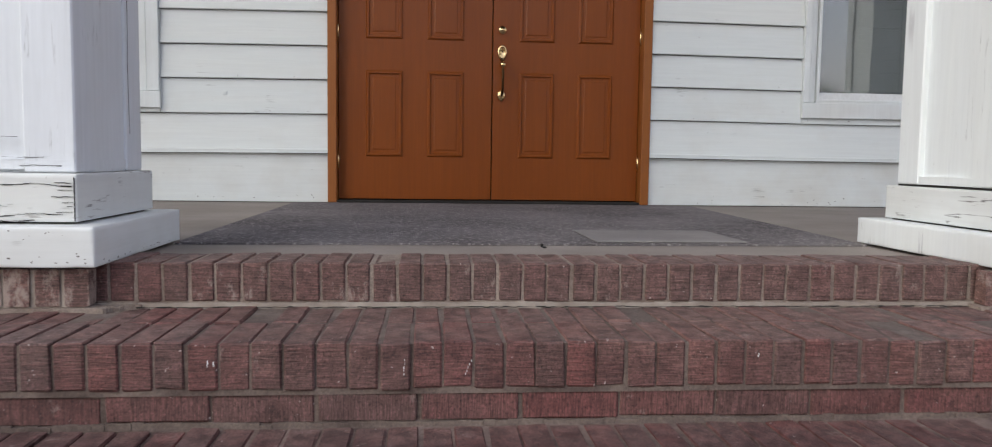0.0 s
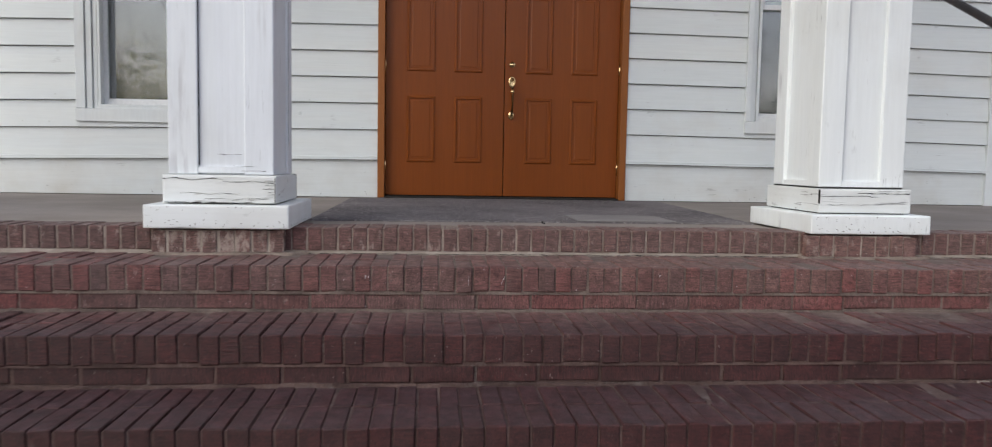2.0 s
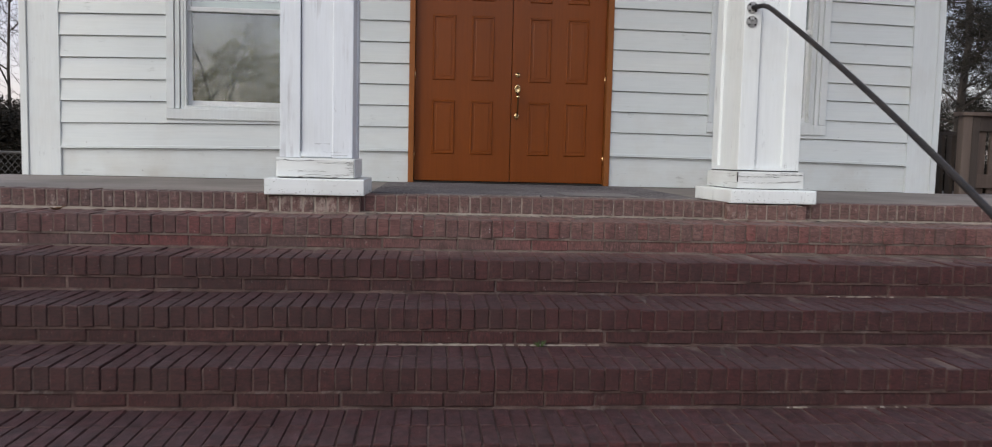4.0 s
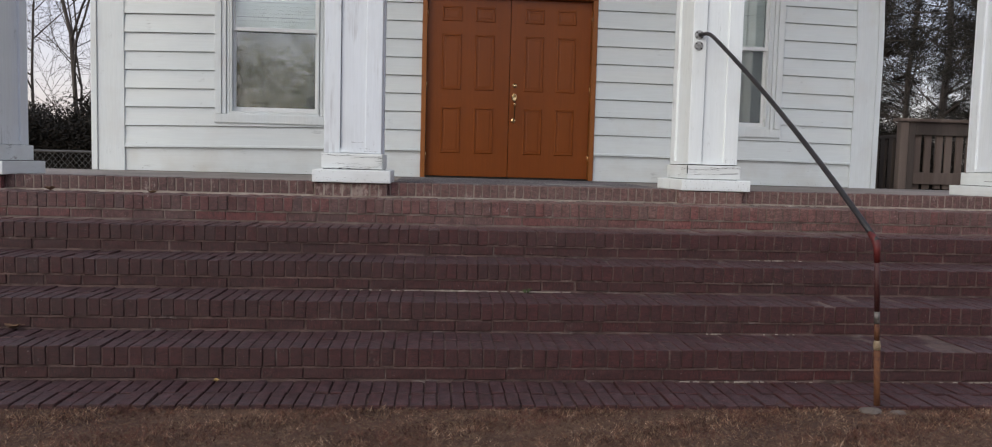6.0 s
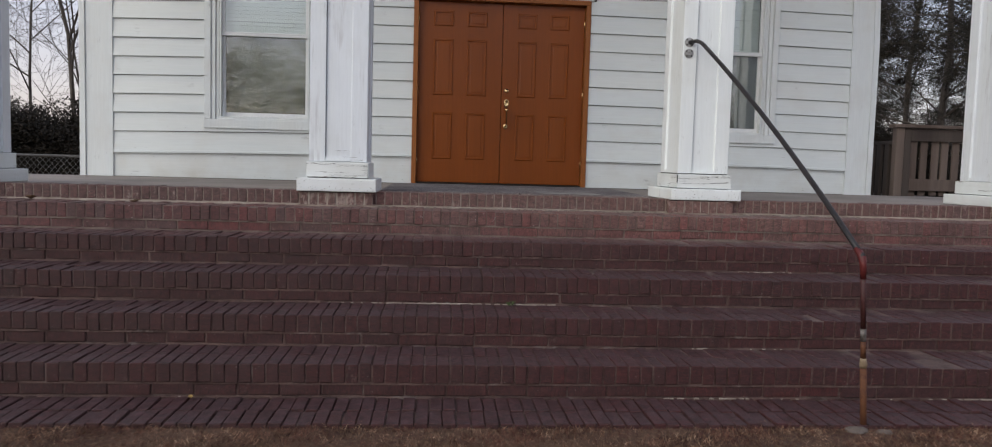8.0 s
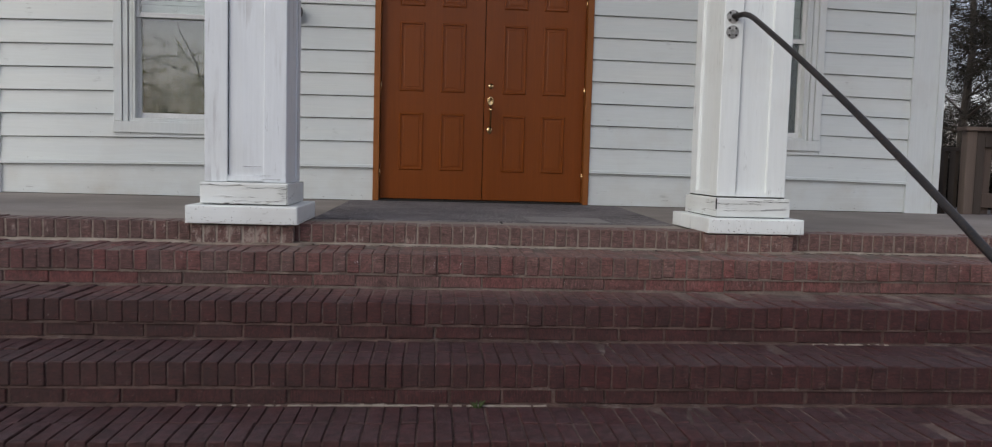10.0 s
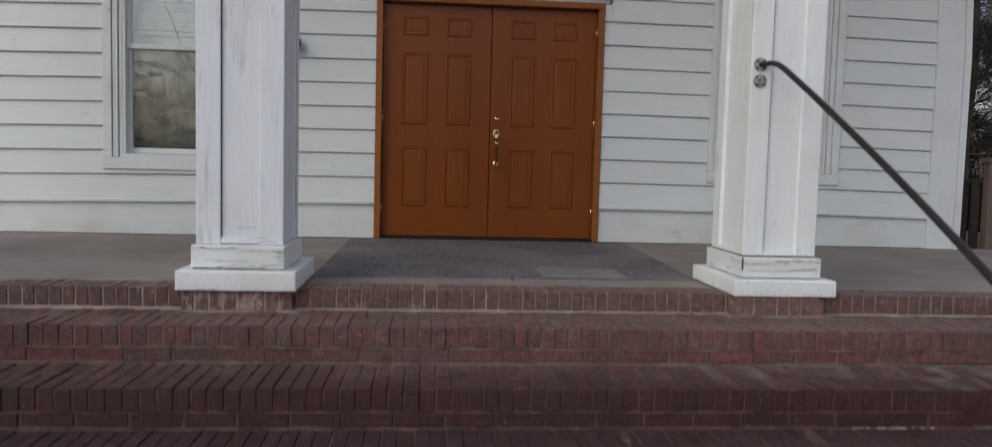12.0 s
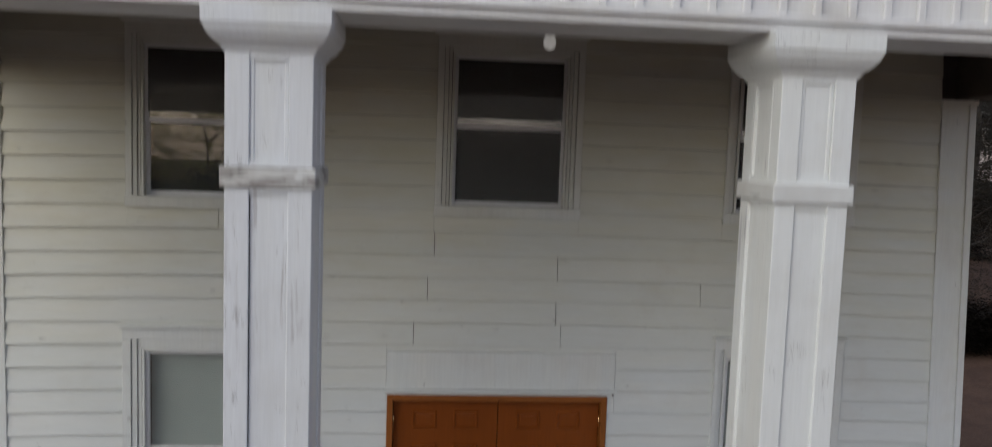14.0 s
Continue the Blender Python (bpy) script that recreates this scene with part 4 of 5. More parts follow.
tagged(part("ceiling_porch", boxes((WL - 0.1, WR + 0.1, -2.40, -0.002, 6.255, 6.36)), M_CEIL), "darkened board ceiling of the porch", "ceiling", kind="structure")
bm = bmesh.new()
for a, b in ((WL - 0.6, -0.07), (WR + 0.6, -0.07)):
    q = [(a, -3.2, 6.62), (b, -3.2, 9.3), (b, 14.5, 9.3), (a, 14.5, 6.62)]
    v0 = [bm.verts.new(p) for p in q]
    v1 = [bm.verts.new((p[0], p[1], p[2] + 0.08)) for p in q]
    bm.faces.new(v0)
    bm.faces.new(v1)
    for k in range(4):
        bm.faces.new((v0[k], v0[(k + 1) % 4], v1[(k + 1) % 4], v1[k]))
tagged(part("roof", bm, M_SHINGLE), "dark shingled gable roof", "roof", kind="structure")

# bare bulb under the porch ceiling
lamp = thing("porch_light", "white bulb in a small holder under the porch ceiling", "lamp")
part("holder", lathe(bmesh.new(), [(0.05, 0.055), (0.05, 0.04), (0.02, 0.035), (0.02, -0.14), (0.03, -0.17)], (0.125, -1.4, 6.20), "z"), M_CEIL, lamp, "", True)
part("bulb", lathe(bmesh.new(), [(0.020, 0.03), (0.024, -0.03), (0.040, -0.075), (0.045, -0.10), (0.033, -0.13), (0.007, -0.145)], (0.125, -1.4, 6.01), "z"), M_BULB, lamp, "white bulb with a faint glow", True)
# round black lamp on the wall between window and door
wl = thing("wall_light", "round black wall light on the siding beside the door", "lamp")
part("back_plate", lathe(bmesh.new(), [(0.055, 0), (0.055, 0.02), (0.03, 0.03)], (-1.662, -0.015, 2.61), "y"), M_STEEL, wl, "", True)
part("housing", lathe(bmesh.new(), [(0.03, 0.028), (0.06, 0.04), (0.078, 0.07), (0.078, 0.10), (0.05, 0.125), (0.02, 0.135)], (-1.662, -0.015, 2.61), "y", 20), M_DARK, wl, "black domed housing", True)

# ---- handrail ----
rail = thing("handrail", "bent steel pipe handrail from column to lawn", "handrail")
foot, bend, top = Vector((1.335, -5.30, 0.02)), Vector((1.249, -5.358, 0.859)), Vector((1.232, -2.954, 2.192))
bow = Vector((0.023, 0, 0.025))  # slight bow of the long pipe, fitted to the camera's view
d = (top - bend).normalized()
u = (bend - foot).normalized()
part("sloping_pipe", tube(bmesh.new(), [bend.lerp(top, k / 12) + bow * (4 * k / 12 * (1 - k / 12)) for k in range(12)] + [top - d * 0.06 + bow * 0.1, top - d * 0.015 + Vector((-0.004, 0.012, 0.006)), top + Vector((-0.018, 0.045, 0.014)), (1.187, -2.83, 2.206)], 0.0146, 12), M_STEEL, rail, "dark painted pipe", True)
part("elbow", tube(bmesh.new(), [bend - u * 0.10, bend - u * 0.03, bend + d * 0.01 - u * 0.005, bend + d * 0.035, bend + d * 0.07], [0.014, 0.016, 0.0185, 0.017, 0.0155], 12), M_ELBOW, rail, "red primed elbow", True)
part("upper_post", tube(bmesh.new(), [foot + u * 0.50, foot + u * 0.78], 0.0128, 12), M_RED, rail, "dark red pipe", True)
part("label_band", tube(bmesh.new(), [foot + u * 0.445, foot + u * 0.505], 0.0138, 12), M_BAND, rail, "grey metal band", True)
part("middle_post", tube(bmesh.new(), [foot + u * 0.36, foot + u * 0.45], 0.0128, 12), M_RUST, rail, "rusty pipe", True)
part("joint", tube(bmesh.new(), [foot + u * 0.315, foot + u * 0.33, foot + u * 0.35, foot + u * 0.362], [0.0165, 0.0185, 0.016, 0.0135], 12), M_TAPE, rail, "cream wrapped joint", True)
part("lower_post", tube(bmesh.new(), [foot - u * 0.05, foot + u * 0.32], 0.0155, 12), M_RUST, rail, "orange rusted pipe", True)
for z in (2.206, 2.122):
    fl2 = part("flange", lathe(bmesh.new(), [(0.036, 0), (0.036, 0.004), (0.018, 0.006), (0.016, 0.010), (0.012, 0.010), (0.011, 0.003)], (1.183, -2.829, z), "y"), M_GALV, rail, "galvanised pipe flange")
    for k in range(4):
        a = math.pi / 4 + k * math.pi / 2
        part("screw", lathe(bmesh.new(), [(0.0065, 0), (0.0065, 0.002), (0.003, 0.0025)], (1.183 + 0.027 * math.cos(a), -2.835, z + 0.027 * math.sin(a)), "y", 6), M_DARK, fl2)


def stone(x, y, z, sx, sy, sz, seed):
    bm = bmesh.new()
    bmesh.ops.create_icosphere(bm, subdivisions=2, radius=1)
    for v in bm.verts:
        k = 1 + 0.35 * noise.noise(v.co * 1.3 + Vector((seed, 0, 0)))
        v.co = Vector((x + v.co.x * sx * k, y + v.co.y * sy * k, z + v.co.z * sz * k))
    return bm


tagged(part("stone", stone(1.265, -5.36, 0.04, 0.055, 0.04, 0.018, 1), M_STONE), "pale flat stone at the handrail's foot", "stone", "stones")
tagged(part("stone", stone(1.40, -5.37, 0.032, 0.045, 0.035, 0.014, 5), M_STONE), "flat broken stone at the handrail's foot", "stone", "stones")

# ---- wooden ramp railing beside the church ----
deck = thing("ramp_railing", "weathered grey wooden ramp railing beside the church", "railing")
dy = 0.12
part("post", boxes((4.635, 4.735, dy, dy + 0.09, 0.0, 1.79), bevel=0.005), M_DECK, deck)
part("post", boxes((4.74, 4.825, dy + 0.01, dy + 0.09, 0.0, 1.79), bevel=0.005), M_DECKDARK, deck)
part("cap_board", boxes((4.60, 6.6, dy - 0.03, dy + 0.12, 1.792, 1.83), bevel=0.004), M_DECK, deck)
part("top_band", boxes((4.83, 6.6, dy + 0.02, dy + 0.06, 1.64, 1.785), bevel=0.004), M_DECKDARK, deck)
part("bottom_rail", boxes((4.83, 6.6, dy + 0.02, dy + 0.06, 1.06, 1.20), bevel=0.004), M_DECK, deck)
bal = mesh_of("baluster", boxes((-0.042, 0.042, 0.062, 0.085, 1.0, 1.72), bevel=0.003), M_DECK)
for i in range(13):
    o = new("baluster", bal)
    o.parent = deck
    o.location = (4.90 + i * 0.128 + rng.uniform(-0.008, 0.008), dy, rng.uniform(-0.01, 0.01))
part("side_rail", boxes((4.66, 4.70, dy + 0.13, 5.4, 1.60, 1.64), bevel=0.004), M_DECKDARK, deck)
bal2 = mesh_of("baluster", boxes((-0.02, 0.02, -0.045, 0.045, 0.3, 1.60), bevel=0.003), M_DECKDARK)
for i in range(30):
    o = new("baluster", bal2)
    o.parent = deck
    o.location = (4.68, dy + 0.24 + i * 0.17, 0)
tagged(part("ramp_floor", boxes((4.4, 6.7, -0.6, 6.0, 0.86, 0.93)), M_DECKDARK), "weathered wooden ramp deck", "deck", kind="structure")

# ---- chain-link fence beyond the porch ----
fence = thing("chain_link_fence", "old galvanised chain-link fence behind the porch", "fence")
FY, FZ = 2.0, 1.185
part("top_rail", tube(bmesh.new(), [(-12.5, FY, FZ), (-4.6, FY, FZ)], 0.017, 8), M_WIRE, fence, "", True)
for x in (-12.4, -9.9, -7.4, -4.95):
    part("post", tube(bmesh.new(), [(x, FY, -0.1), (x, FY, FZ + 0.03), (x, FY, FZ + 0.05)], [0.024, 0.024, 0.008], 8), M_WIRE, fence, "", True)
bm = bmesh.new()
p = 0.075
i = 0
xx = -12.4
while xx < -4.6:
    for sgn in (1, -1):
        pts = []
        z = 0.05
        k = 0
        while z < FZ + 0.02:
            pts.append((xx + (p / 2 if k % 2 else 0) * sgn, FY - 0.004 * sgn, z))
            z += p / 2 * 1.15
            k += 1
        tube(bm, pts, 0.0035, 3, False)
    xx += p
tagged(part("mesh", bm, M_WIRE, fence), kind="stuff")

# ---- trees and shrubs ----


def grow(seed, height, trunk_r, spread, levels, kids, droop=0.0, first=0.25, twig=0.004, lift=(0.35, 0.8), bough=(0.38, 0.62), along=False):
    """Tapered limbs: returns a bmesh and the twig ends."""
    r = random.Random(seed)
    bm = bmesh.new()
    ends = []

    def limb(p, d, length, rad, level):
        n = 5 if level < 2 else 3
        pts, radii = [p.copy()], [rad]
        q = p.copy()
        dd = d.copy()
        for i in range(n):
            dd = (dd + Vector((r.uniform(-1, 1), r.uniform(-1, 1), r.uniform(-0.6, 0.8) - droop * level)) * 0.16).normalized()
            q = q + dd * length / n
            pts.append(q.copy())
            radii.append(max(rad * (1 - 0.75 * (i + 1) / n), twig))
        tube(bm, pts, radii, (8, 6, 4, 3, 3, 3)[level], False)
        if along and level >= 2:
            ends.extend((p, dd) for p in pts[1:-1])
        if level == levels:
            ends.append((q.copy(), dd.copy()))
            return
        for k in range(kids[level]):
            f = first + (1 - first) * (k + r.random()) / kids[level] if level == 0 else 0.25 + 0.75 * r.random()
            j = min(int(f * n), n - 1)
            base = pts[j].lerp(pts[j + 1], f * n - j)
            a = r.uniform(0, 2 * math.pi)
            side = (dd.orthogonal().normalized() * math.cos(a) + dd.cross(dd.orthogonal()).normalized() * math.sin(a))
            nd_ = (dd * r.uniform(*lift) + side * spread).normalized()
            limb(base, nd_, length * (r.uniform(*bough) * (1.15 - 0.75 * f) if level == 0 and along else r.uniform(0.38, 0.62)), radii[j] * (0.3 if along and level == 0 else 0.55), level + 1)
        ends.append((q.copy(), dd.copy()))

    limb(Vector((0, 0, -0.1)), Vector((0, 0, 1)), height, trunk_r, 0)
    return bm, ends


def leaves(ends, seed, per, size, reach, narrow=0.25, flat=0.6):
    """Many small leaf or needle blades round the twig ends."""
    r = random.Random(seed)
    verts, faces = [], []
    for p, d in ends:
        for _ in range(per):
            c = p + Vector((r.gauss(0, 1), r.gauss(0, 1), r.gauss(0, flat))) * reach
            a = Vector((r.gauss(0, 1), r.gauss(0, 1), r.gauss(0, 0.8))).normalized() * size * r.uniform(0.6, 1.4)
            b = a.orthogonal().normalized() * size * narrow
            i = len(verts)
            verts += [c - b, c + b, c + a + b * 0.4, c + a - b * 0.4]
            faces.append((i, i + 1, i + 2, i + 3))
    me = bpy.data.meshes.new("crown")
    me.from_pydata(verts, [], faces)
    return me


def bare_tree(seed, height, at, turn=0, kids=(11, 7, 5, 4), label="leafless winter tree with fine branching twigs"):
    t = thing("bare_tree", label, "tree", "bare trees", at=at)
    bm, _ = grow(seed, height, height * 0.0068, 0.8, 4, kids, -0.03, 0.2, 0.0055)
    part("trunk", bm, M_BARK, t)
    t.matrix_basis = pose(*at, 0, 0, turn)
    return t


def pine(seed, height, at, turn=0, label="tall dark pine with ragged drooping boughs"):
    t = thing("pine_tree", label, "tree", "pine trees", at=at)
    bm, ends = grow(seed, height, height * 0.011, 1.0, 3, (38, 5, 3), 0.0, 0.16, 0.004, (0.05, 0.5), (0.24, 0.38), True)
    part("trunk", bm, M_BARK, t)
    me = leaves(ends, seed, 36, 0.16, 0.18, 0.065, 0.5)
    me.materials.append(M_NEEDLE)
    o = new("crown", me)
    o.parent = t
    t.matrix_basis = pose(*at, 0, 0, turn)
    return t


def shrub(seed, at, w, d, h, n, label="dense dark evergreen shrub", material=M_SHRUB):
    r = random.Random(seed)
    t = thing("shrub", label, "shrub", "shrubs", at=at)
    ends = []
    for _ in range(n):
        a, b = r.uniform(-1, 1), r.uniform(-1, 1)
        top = h * (0.62 + 0.38 * noise.noise((a * 2.3 + seed, b * 2, 0.3)) + 0.12 * noise.noise((a * 9 + seed, b * 9, 0)))
        z = top * r.random() ** 0.85
        ends.append((Vector((a * w, b * d, z)), Vector((0, 0, 1))))
    me = leaves(ends, seed, 28, 0.075, 0.18, 0.26)
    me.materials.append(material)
    o = new("crown", me)
    o.parent = t
    for _ in range(9):
        bm = bmesh.new()
        x, y = r.uniform(-w, w) * 0.9, r.uniform(-d, d) * 0.7
        tube(bm, [(x, y, -0.05), (x + r.uniform(-0.2, 0.2), y, h * 0.35), (x + r.uniform(-0.4, 0.4), y + r.uniform(-0.2, 0.2), h * 0.62)], [0.03, 0.022, 0.008], 5, False)
        part("stem", bm, M_BARK, t)
    t.location = at
    return t


b1 = bare_tree(3, 13, (-12.5, 19.5, 0.03), 20, (9, 6, 6, 4))
b2 = bare_tree(8, 10, (-15.0, 22.0, 0.03), 130)
p1 = pine(5, 15, (17.5, 19.0, 0.03), 0)
p2 = pine(6, 13, (25.5, 26.0, 0.03), 70)
copy_thing(p1, pose(21.5, 28.0, 0.03, 0, 0, 200))
copy_thing(p2, pose(26.0, 41.0, 0.03, 0, 0, 10))
copy_thing(b1, pose(24.5, 33.0, 0.03, 0, 0, 240))
copy_thing(b2, pose(-16.0, 27.0, 0.03, 0, 0, 220))
s1 = shrub(4, (-12.5, 16.0, 0.0), 4.0, 1.4, 3.7, 4600)
s2 = shrub(9, (23.0, 38.0, 0.0), 7.0, 2.2, 6.4, 5200, "tangled dark thicket at the wood's edge")
copy_thing(s1, pose(-19.5, 19.0, 0.0, 0, 0, 180))
copy_thing(s1, pose(-15.0, 26.0, 0.0, 0, 0, 10))
copy_thing(s1, pose(16.0, 14.5, 0.0, 0, 0, 170) @ Matrix.Diagonal((1, 1, 0.55, 1)))
copy_thing(s2, pose(31.0, 36.0, 0.0, 0, 0, 160))
shrub(14, (-18.0, -53.0, 0.0), 9.0, 2.0, 13.5, 5800, "tall yellow-green trees across the lawn, coloured as if evening-lit", M_FOLIAGE)
# the wood across the lawn, behind the camera
for i, (x, y) in enumerate(((-27, -56), (-16, -52), (-3, -58), (9, -53), (22, -57))):
    copy_thing((b2, b1)[i % 2], pose(x, y, 0.03, 0, 0, 47 * i))
# Unseen thickets, added to block low light from the left.
for i in range(6):
    a = radians(168 + 9.5 * i)
    copy_thing(s2, pose(44 * math.cos(a), 44 * math.sin(a) - 3, 0, 0, 0, 78 + 9.5 * i) @ Matrix.Diagonal((1.1, 1, 1.45, 1)))
# Hedge across the lawn, its heights set to suit the panes' reflections.
for i in range(7):
    tall = Matrix.Diagonal((1, 1, 0.68 if i < 3 else 1.38 if i < 5 else 1.15, 1))
    copy_thing(s2, pose(-36 + 11.5 * i, -46 + (i % 2) * 2.5, 0, 0, 0, 180 * (i % 2)) @ tall)

# ---- lap siding, board by board ----
LAPS = [PORCH + 0.004, 1.292, 1.522, 1.722] + [1.918 + 0.1957 * k for k in range(24)]
BLOCK = [(w[6], w[7], w[8] - 0.035, w[9] + 0.022) for w in WINDOWS] + [(DOOR[0], DOOR[1], PORCH, 3.05), (-0.985, 1.02, 3.04, 3.43)]


def view_bow(x):
    """Bows the boards down towards the corners to fit the camera's view, where the lens bends them."""
    return -0.0027 * x * x


def hung(ci, x):
    """How far the boards hang below the rest towards the right corner."""
    d = 0.012 if ci < 3 else -0.004 * (ci - 3) if ci < 5 else -0.025 if ci < 10 else -0.036
    return d * min(1.0, max(0.0, (x - 1.95) / 1.1))


def clapboard(bm, x0, x1, z0, z1, lower, upper, proud, drip=False, gap=0.0, course=0, free0=True, free1=True):
    """One board, thick at its lower edge and thin at its upper, following the bowed lines of the wall."""
    n = max(1, round((x1 - x0) / 0.45))
    rings = []
    for i in range(n + 1):
        x = x0 + (x1 - x0) * i / n
        lo = z0 + gap + (view_bow(x) + hung(course, x) if free0 else 0)
        hi = z1 + (view_bow(x) + hung(course + 1, x) if free1 else 0)

        def y_at(z):
            f = min(1, max(0, (z - lower) / (upper - lower)))
            return -(proud * (1 - f) + 0.008 * f)
        a0, a1 = y_at(z0), y_at(z1)
        prof = [(0.0, lo), (a0 + 0.002, lo), (a0, lo + 0.003), (a1, hi), (0.0, hi)]
        if drip:
            prof = [(0.0, lo), (a0 - 0.012, lo), (a0 - 0.012, lo + 0.022), (a0, lo + 0.026), (a1, hi), (0.0, hi)]
        rings.append([bm.verts.new((x, y, z)) for y, z in prof])
    k = len(rings[0])
    for r, q in zip(rings, rings[1:]):
        for i in range(k):
            bm.faces.new((r[i], r[(i + 1) % k], q[(i + 1) % k], q[i]))
    bm.faces.new(rings[0][::-1])
    bm.faces.new(rings[-1])


JOINTS = {12: (-0.76, 0.52), 13: (-1.7, 0.47), 14: (-0.65, 1.75), 15: (0.47, 2.6), 16: (-0.60,), 17: (0.75, -2.4)}
for ci, (z0, z1) in enumerate(zip(LAPS, LAPS[1:])):
    near = [b for b in BLOCK if b[2] < z1 - 0.004 and b[3] > z0 + 0.004]
    end = 3.956 + lean(z0)
    xs = [x for x in sorted({-4.115, end, *[b[0] for b in near], *[b[1] for b in near]}) if -4.115 <= x <= end]
    spans = []
    for a, b in zip(xs, xs[1:]):
        cuts = [j for j in sorted(JOINTS.get(ci, ())) if a + 0.2 < j < b - 0.2]
        if not cuts and b - a > 5:
            cuts = [a + (b - a) * rng.uniform(0.3, 0.7)]
        ends = [a, *cuts, b]
        spans += [(p + (0.0018 if p != a else 0), q - (0.0018 if q != b else 0)) for p, q in zip(ends, ends[1:])]
    proud = 0.030 if ci else 0.014
    for a, b in spans:
        mid = (a + b) / 2
        cut = [(z0, z1)]
        for bx0, bx1, bz0, bz1 in BLOCK:
            if bx0 < mid < bx1:
                out = []
                for c, d in cut:
                    if bz0 > c:
                        out.append((c, min(d, bz0)))
                    if bz1 < d:
                        out.append((max(c, bz1), d))
                cut = [q for q in out if q[1] - q[0] > 0.004]
        for c, d in cut:
            bm = bmesh.new()
            clapboard(bm, a + 0.0008, b - 0.0008, c, d, z0, z1, proud * rng.uniform(0.92, 1.1), ci == 1, rng.uniform(0.0026, 0.0044) if c == z0 and ci else 0.0,
                      ci, c == z0 and ci > 0, d == z1)
            part("siding_board", bm, M_SIDING if ci else M_SIDING_LOW, wall_front)

# nail heads and flecks of bared wood along the lowest boards
chips(wall_front, [(r_.choice((r_.uniform(-4.0, -1.05), r_.uniform(1.05, 3.9))), -0.0135, PORCH + 0.012 + abs(r_.gauss(0, 0.02)), r_.uniform(0.0012, 0.005), "y") for _ in range(60)], M_BARE, 5)
chips(wall_front, [(x, -0.0335, z, r_.uniform(0.0015, 0.004), "y") for z in (1.306, 1.535, 1.735) for x in [r_.choice((r_.uniform(-3.9, -1.05), r_.uniform(1.05, 3.9))) for _ in range(14)]], M_BARE, 6)

# small square patch let into the boards
part("patch", boxes((-1.571, -1.549, -0.0235, -0.014, 1.622, 1.646), bevel=0.001), M_SIDING, wall_front, "small square patch")

# ---- brick steps ----
# each course: a joint's x and the pitch of its bricks; then the same for the stretchers below
COURSES = {"A": (-0.993, 0.0633, -1.029, 0.2076), "B": (-1.910, 0.0654, -1.902, 0.2100), "C": (-1.723, 0.0647, -1.850, 0.2110),
           "D": (-1.60, 0.0650, -1.75, 0.2090), "E": (-2.935, 0.0656, -2.942, 0.2077)}


def brick_mesh(w, l, h, material, seed):
    r = random.Random(seed)
    bm = box(bmesh.new(), -w / 2, w / 2, 0, l, -h, 0, 0.0035)
    for v in bm.verts:
        v.co += Vector((r.uniform(-1, 1) * 0.0012, r.uniform(-1, 1) * 0.0016, r.uniform(-1, 1) * 0.0016))
    return mesh_of("brick", bm, material)


EDGE = [brick_mesh(0.0556 + 0.0012 * (k % 3 - 1), 0.199, 0.096, M_BRICK_E, 60 + k) for k in range(8)]
ROWLOCK = {p: [brick_mesh(p - 0.0058 + 0.0011 * (k % 3 - 1), 0.199, 0.096, M_BRICK_R, k) for k in range(8)] for p in (0.0633, 0.0654, 0.0647, 0.0650, 0.0656)}
STRETCH = [brick_mesh(0.2005 + 0.002 * (k % 3 - 1), 0.09, 0.057, M_BRICK_S, 20 + k) for k in range(6)]
SHORT = {m: [brick_mesh(0.0562 + 0.001 * (k % 3 - 1), 0.199, 0.088, m, 40 + k) for k in range(6)] for m in (M_BRICK_L, M_BRICK_P)}


def first_joint(x, pitch):
    return LX + (x - LX) % pitch


def lay(parent, kinds, x0, x1, pitch, y, z, near=3.9, jy=0.002, jz=0.002, tilt=0.5):
    """A row of bricks: those within near of the middle as pieces, the rest joined."""
    far = []
    x = x0 + pitch / 2
    while x < x1:
        me = rng.choice(kinds)
        m = pose(x + rng.uniform(-0.0015, 0.0015), y + max(-0.003, min(0.003, rng.gauss(0, jy))), z + max(-0.004, min(0.004, rng.gauss(0, jz))), rng.uniform(-tilt, tilt), rng.uniform(-tilt, tilt), rng.uniform(-tilt, tilt))
        if abs(x) < near:
            o = new("brick", me)
            o.parent = parent
            o.matrix_basis = m
        else:
            far.append((me, m))
        x += pitch
    return far


def join_far(parent, far):
    verts, faces, mats, idx = [], [], [], []
    for me, m in far:
        b = len(verts)
        verts += [m @ v.co for v in me.vertices]
        faces += [[b + i for i in p.vertices] for p in me.polygons]
        mat = M_BRICK_JOINED[me.materials[0].name]
        if mat not in mats:
            mats.append(mat)
        idx += [mats.index(mat)] * len(me.polygons)
    if not verts:
        return
    me = bpy.data.meshes.new("brick_run")
    me.from_pydata(verts, [], faces)
    for mm in mats:
        me.materials.append(mm)
    me.polygons.foreach_set("material_index", idx)
    o = new("brick_run", me)
    o.parent = parent
    tagged(o, kind="stuff")


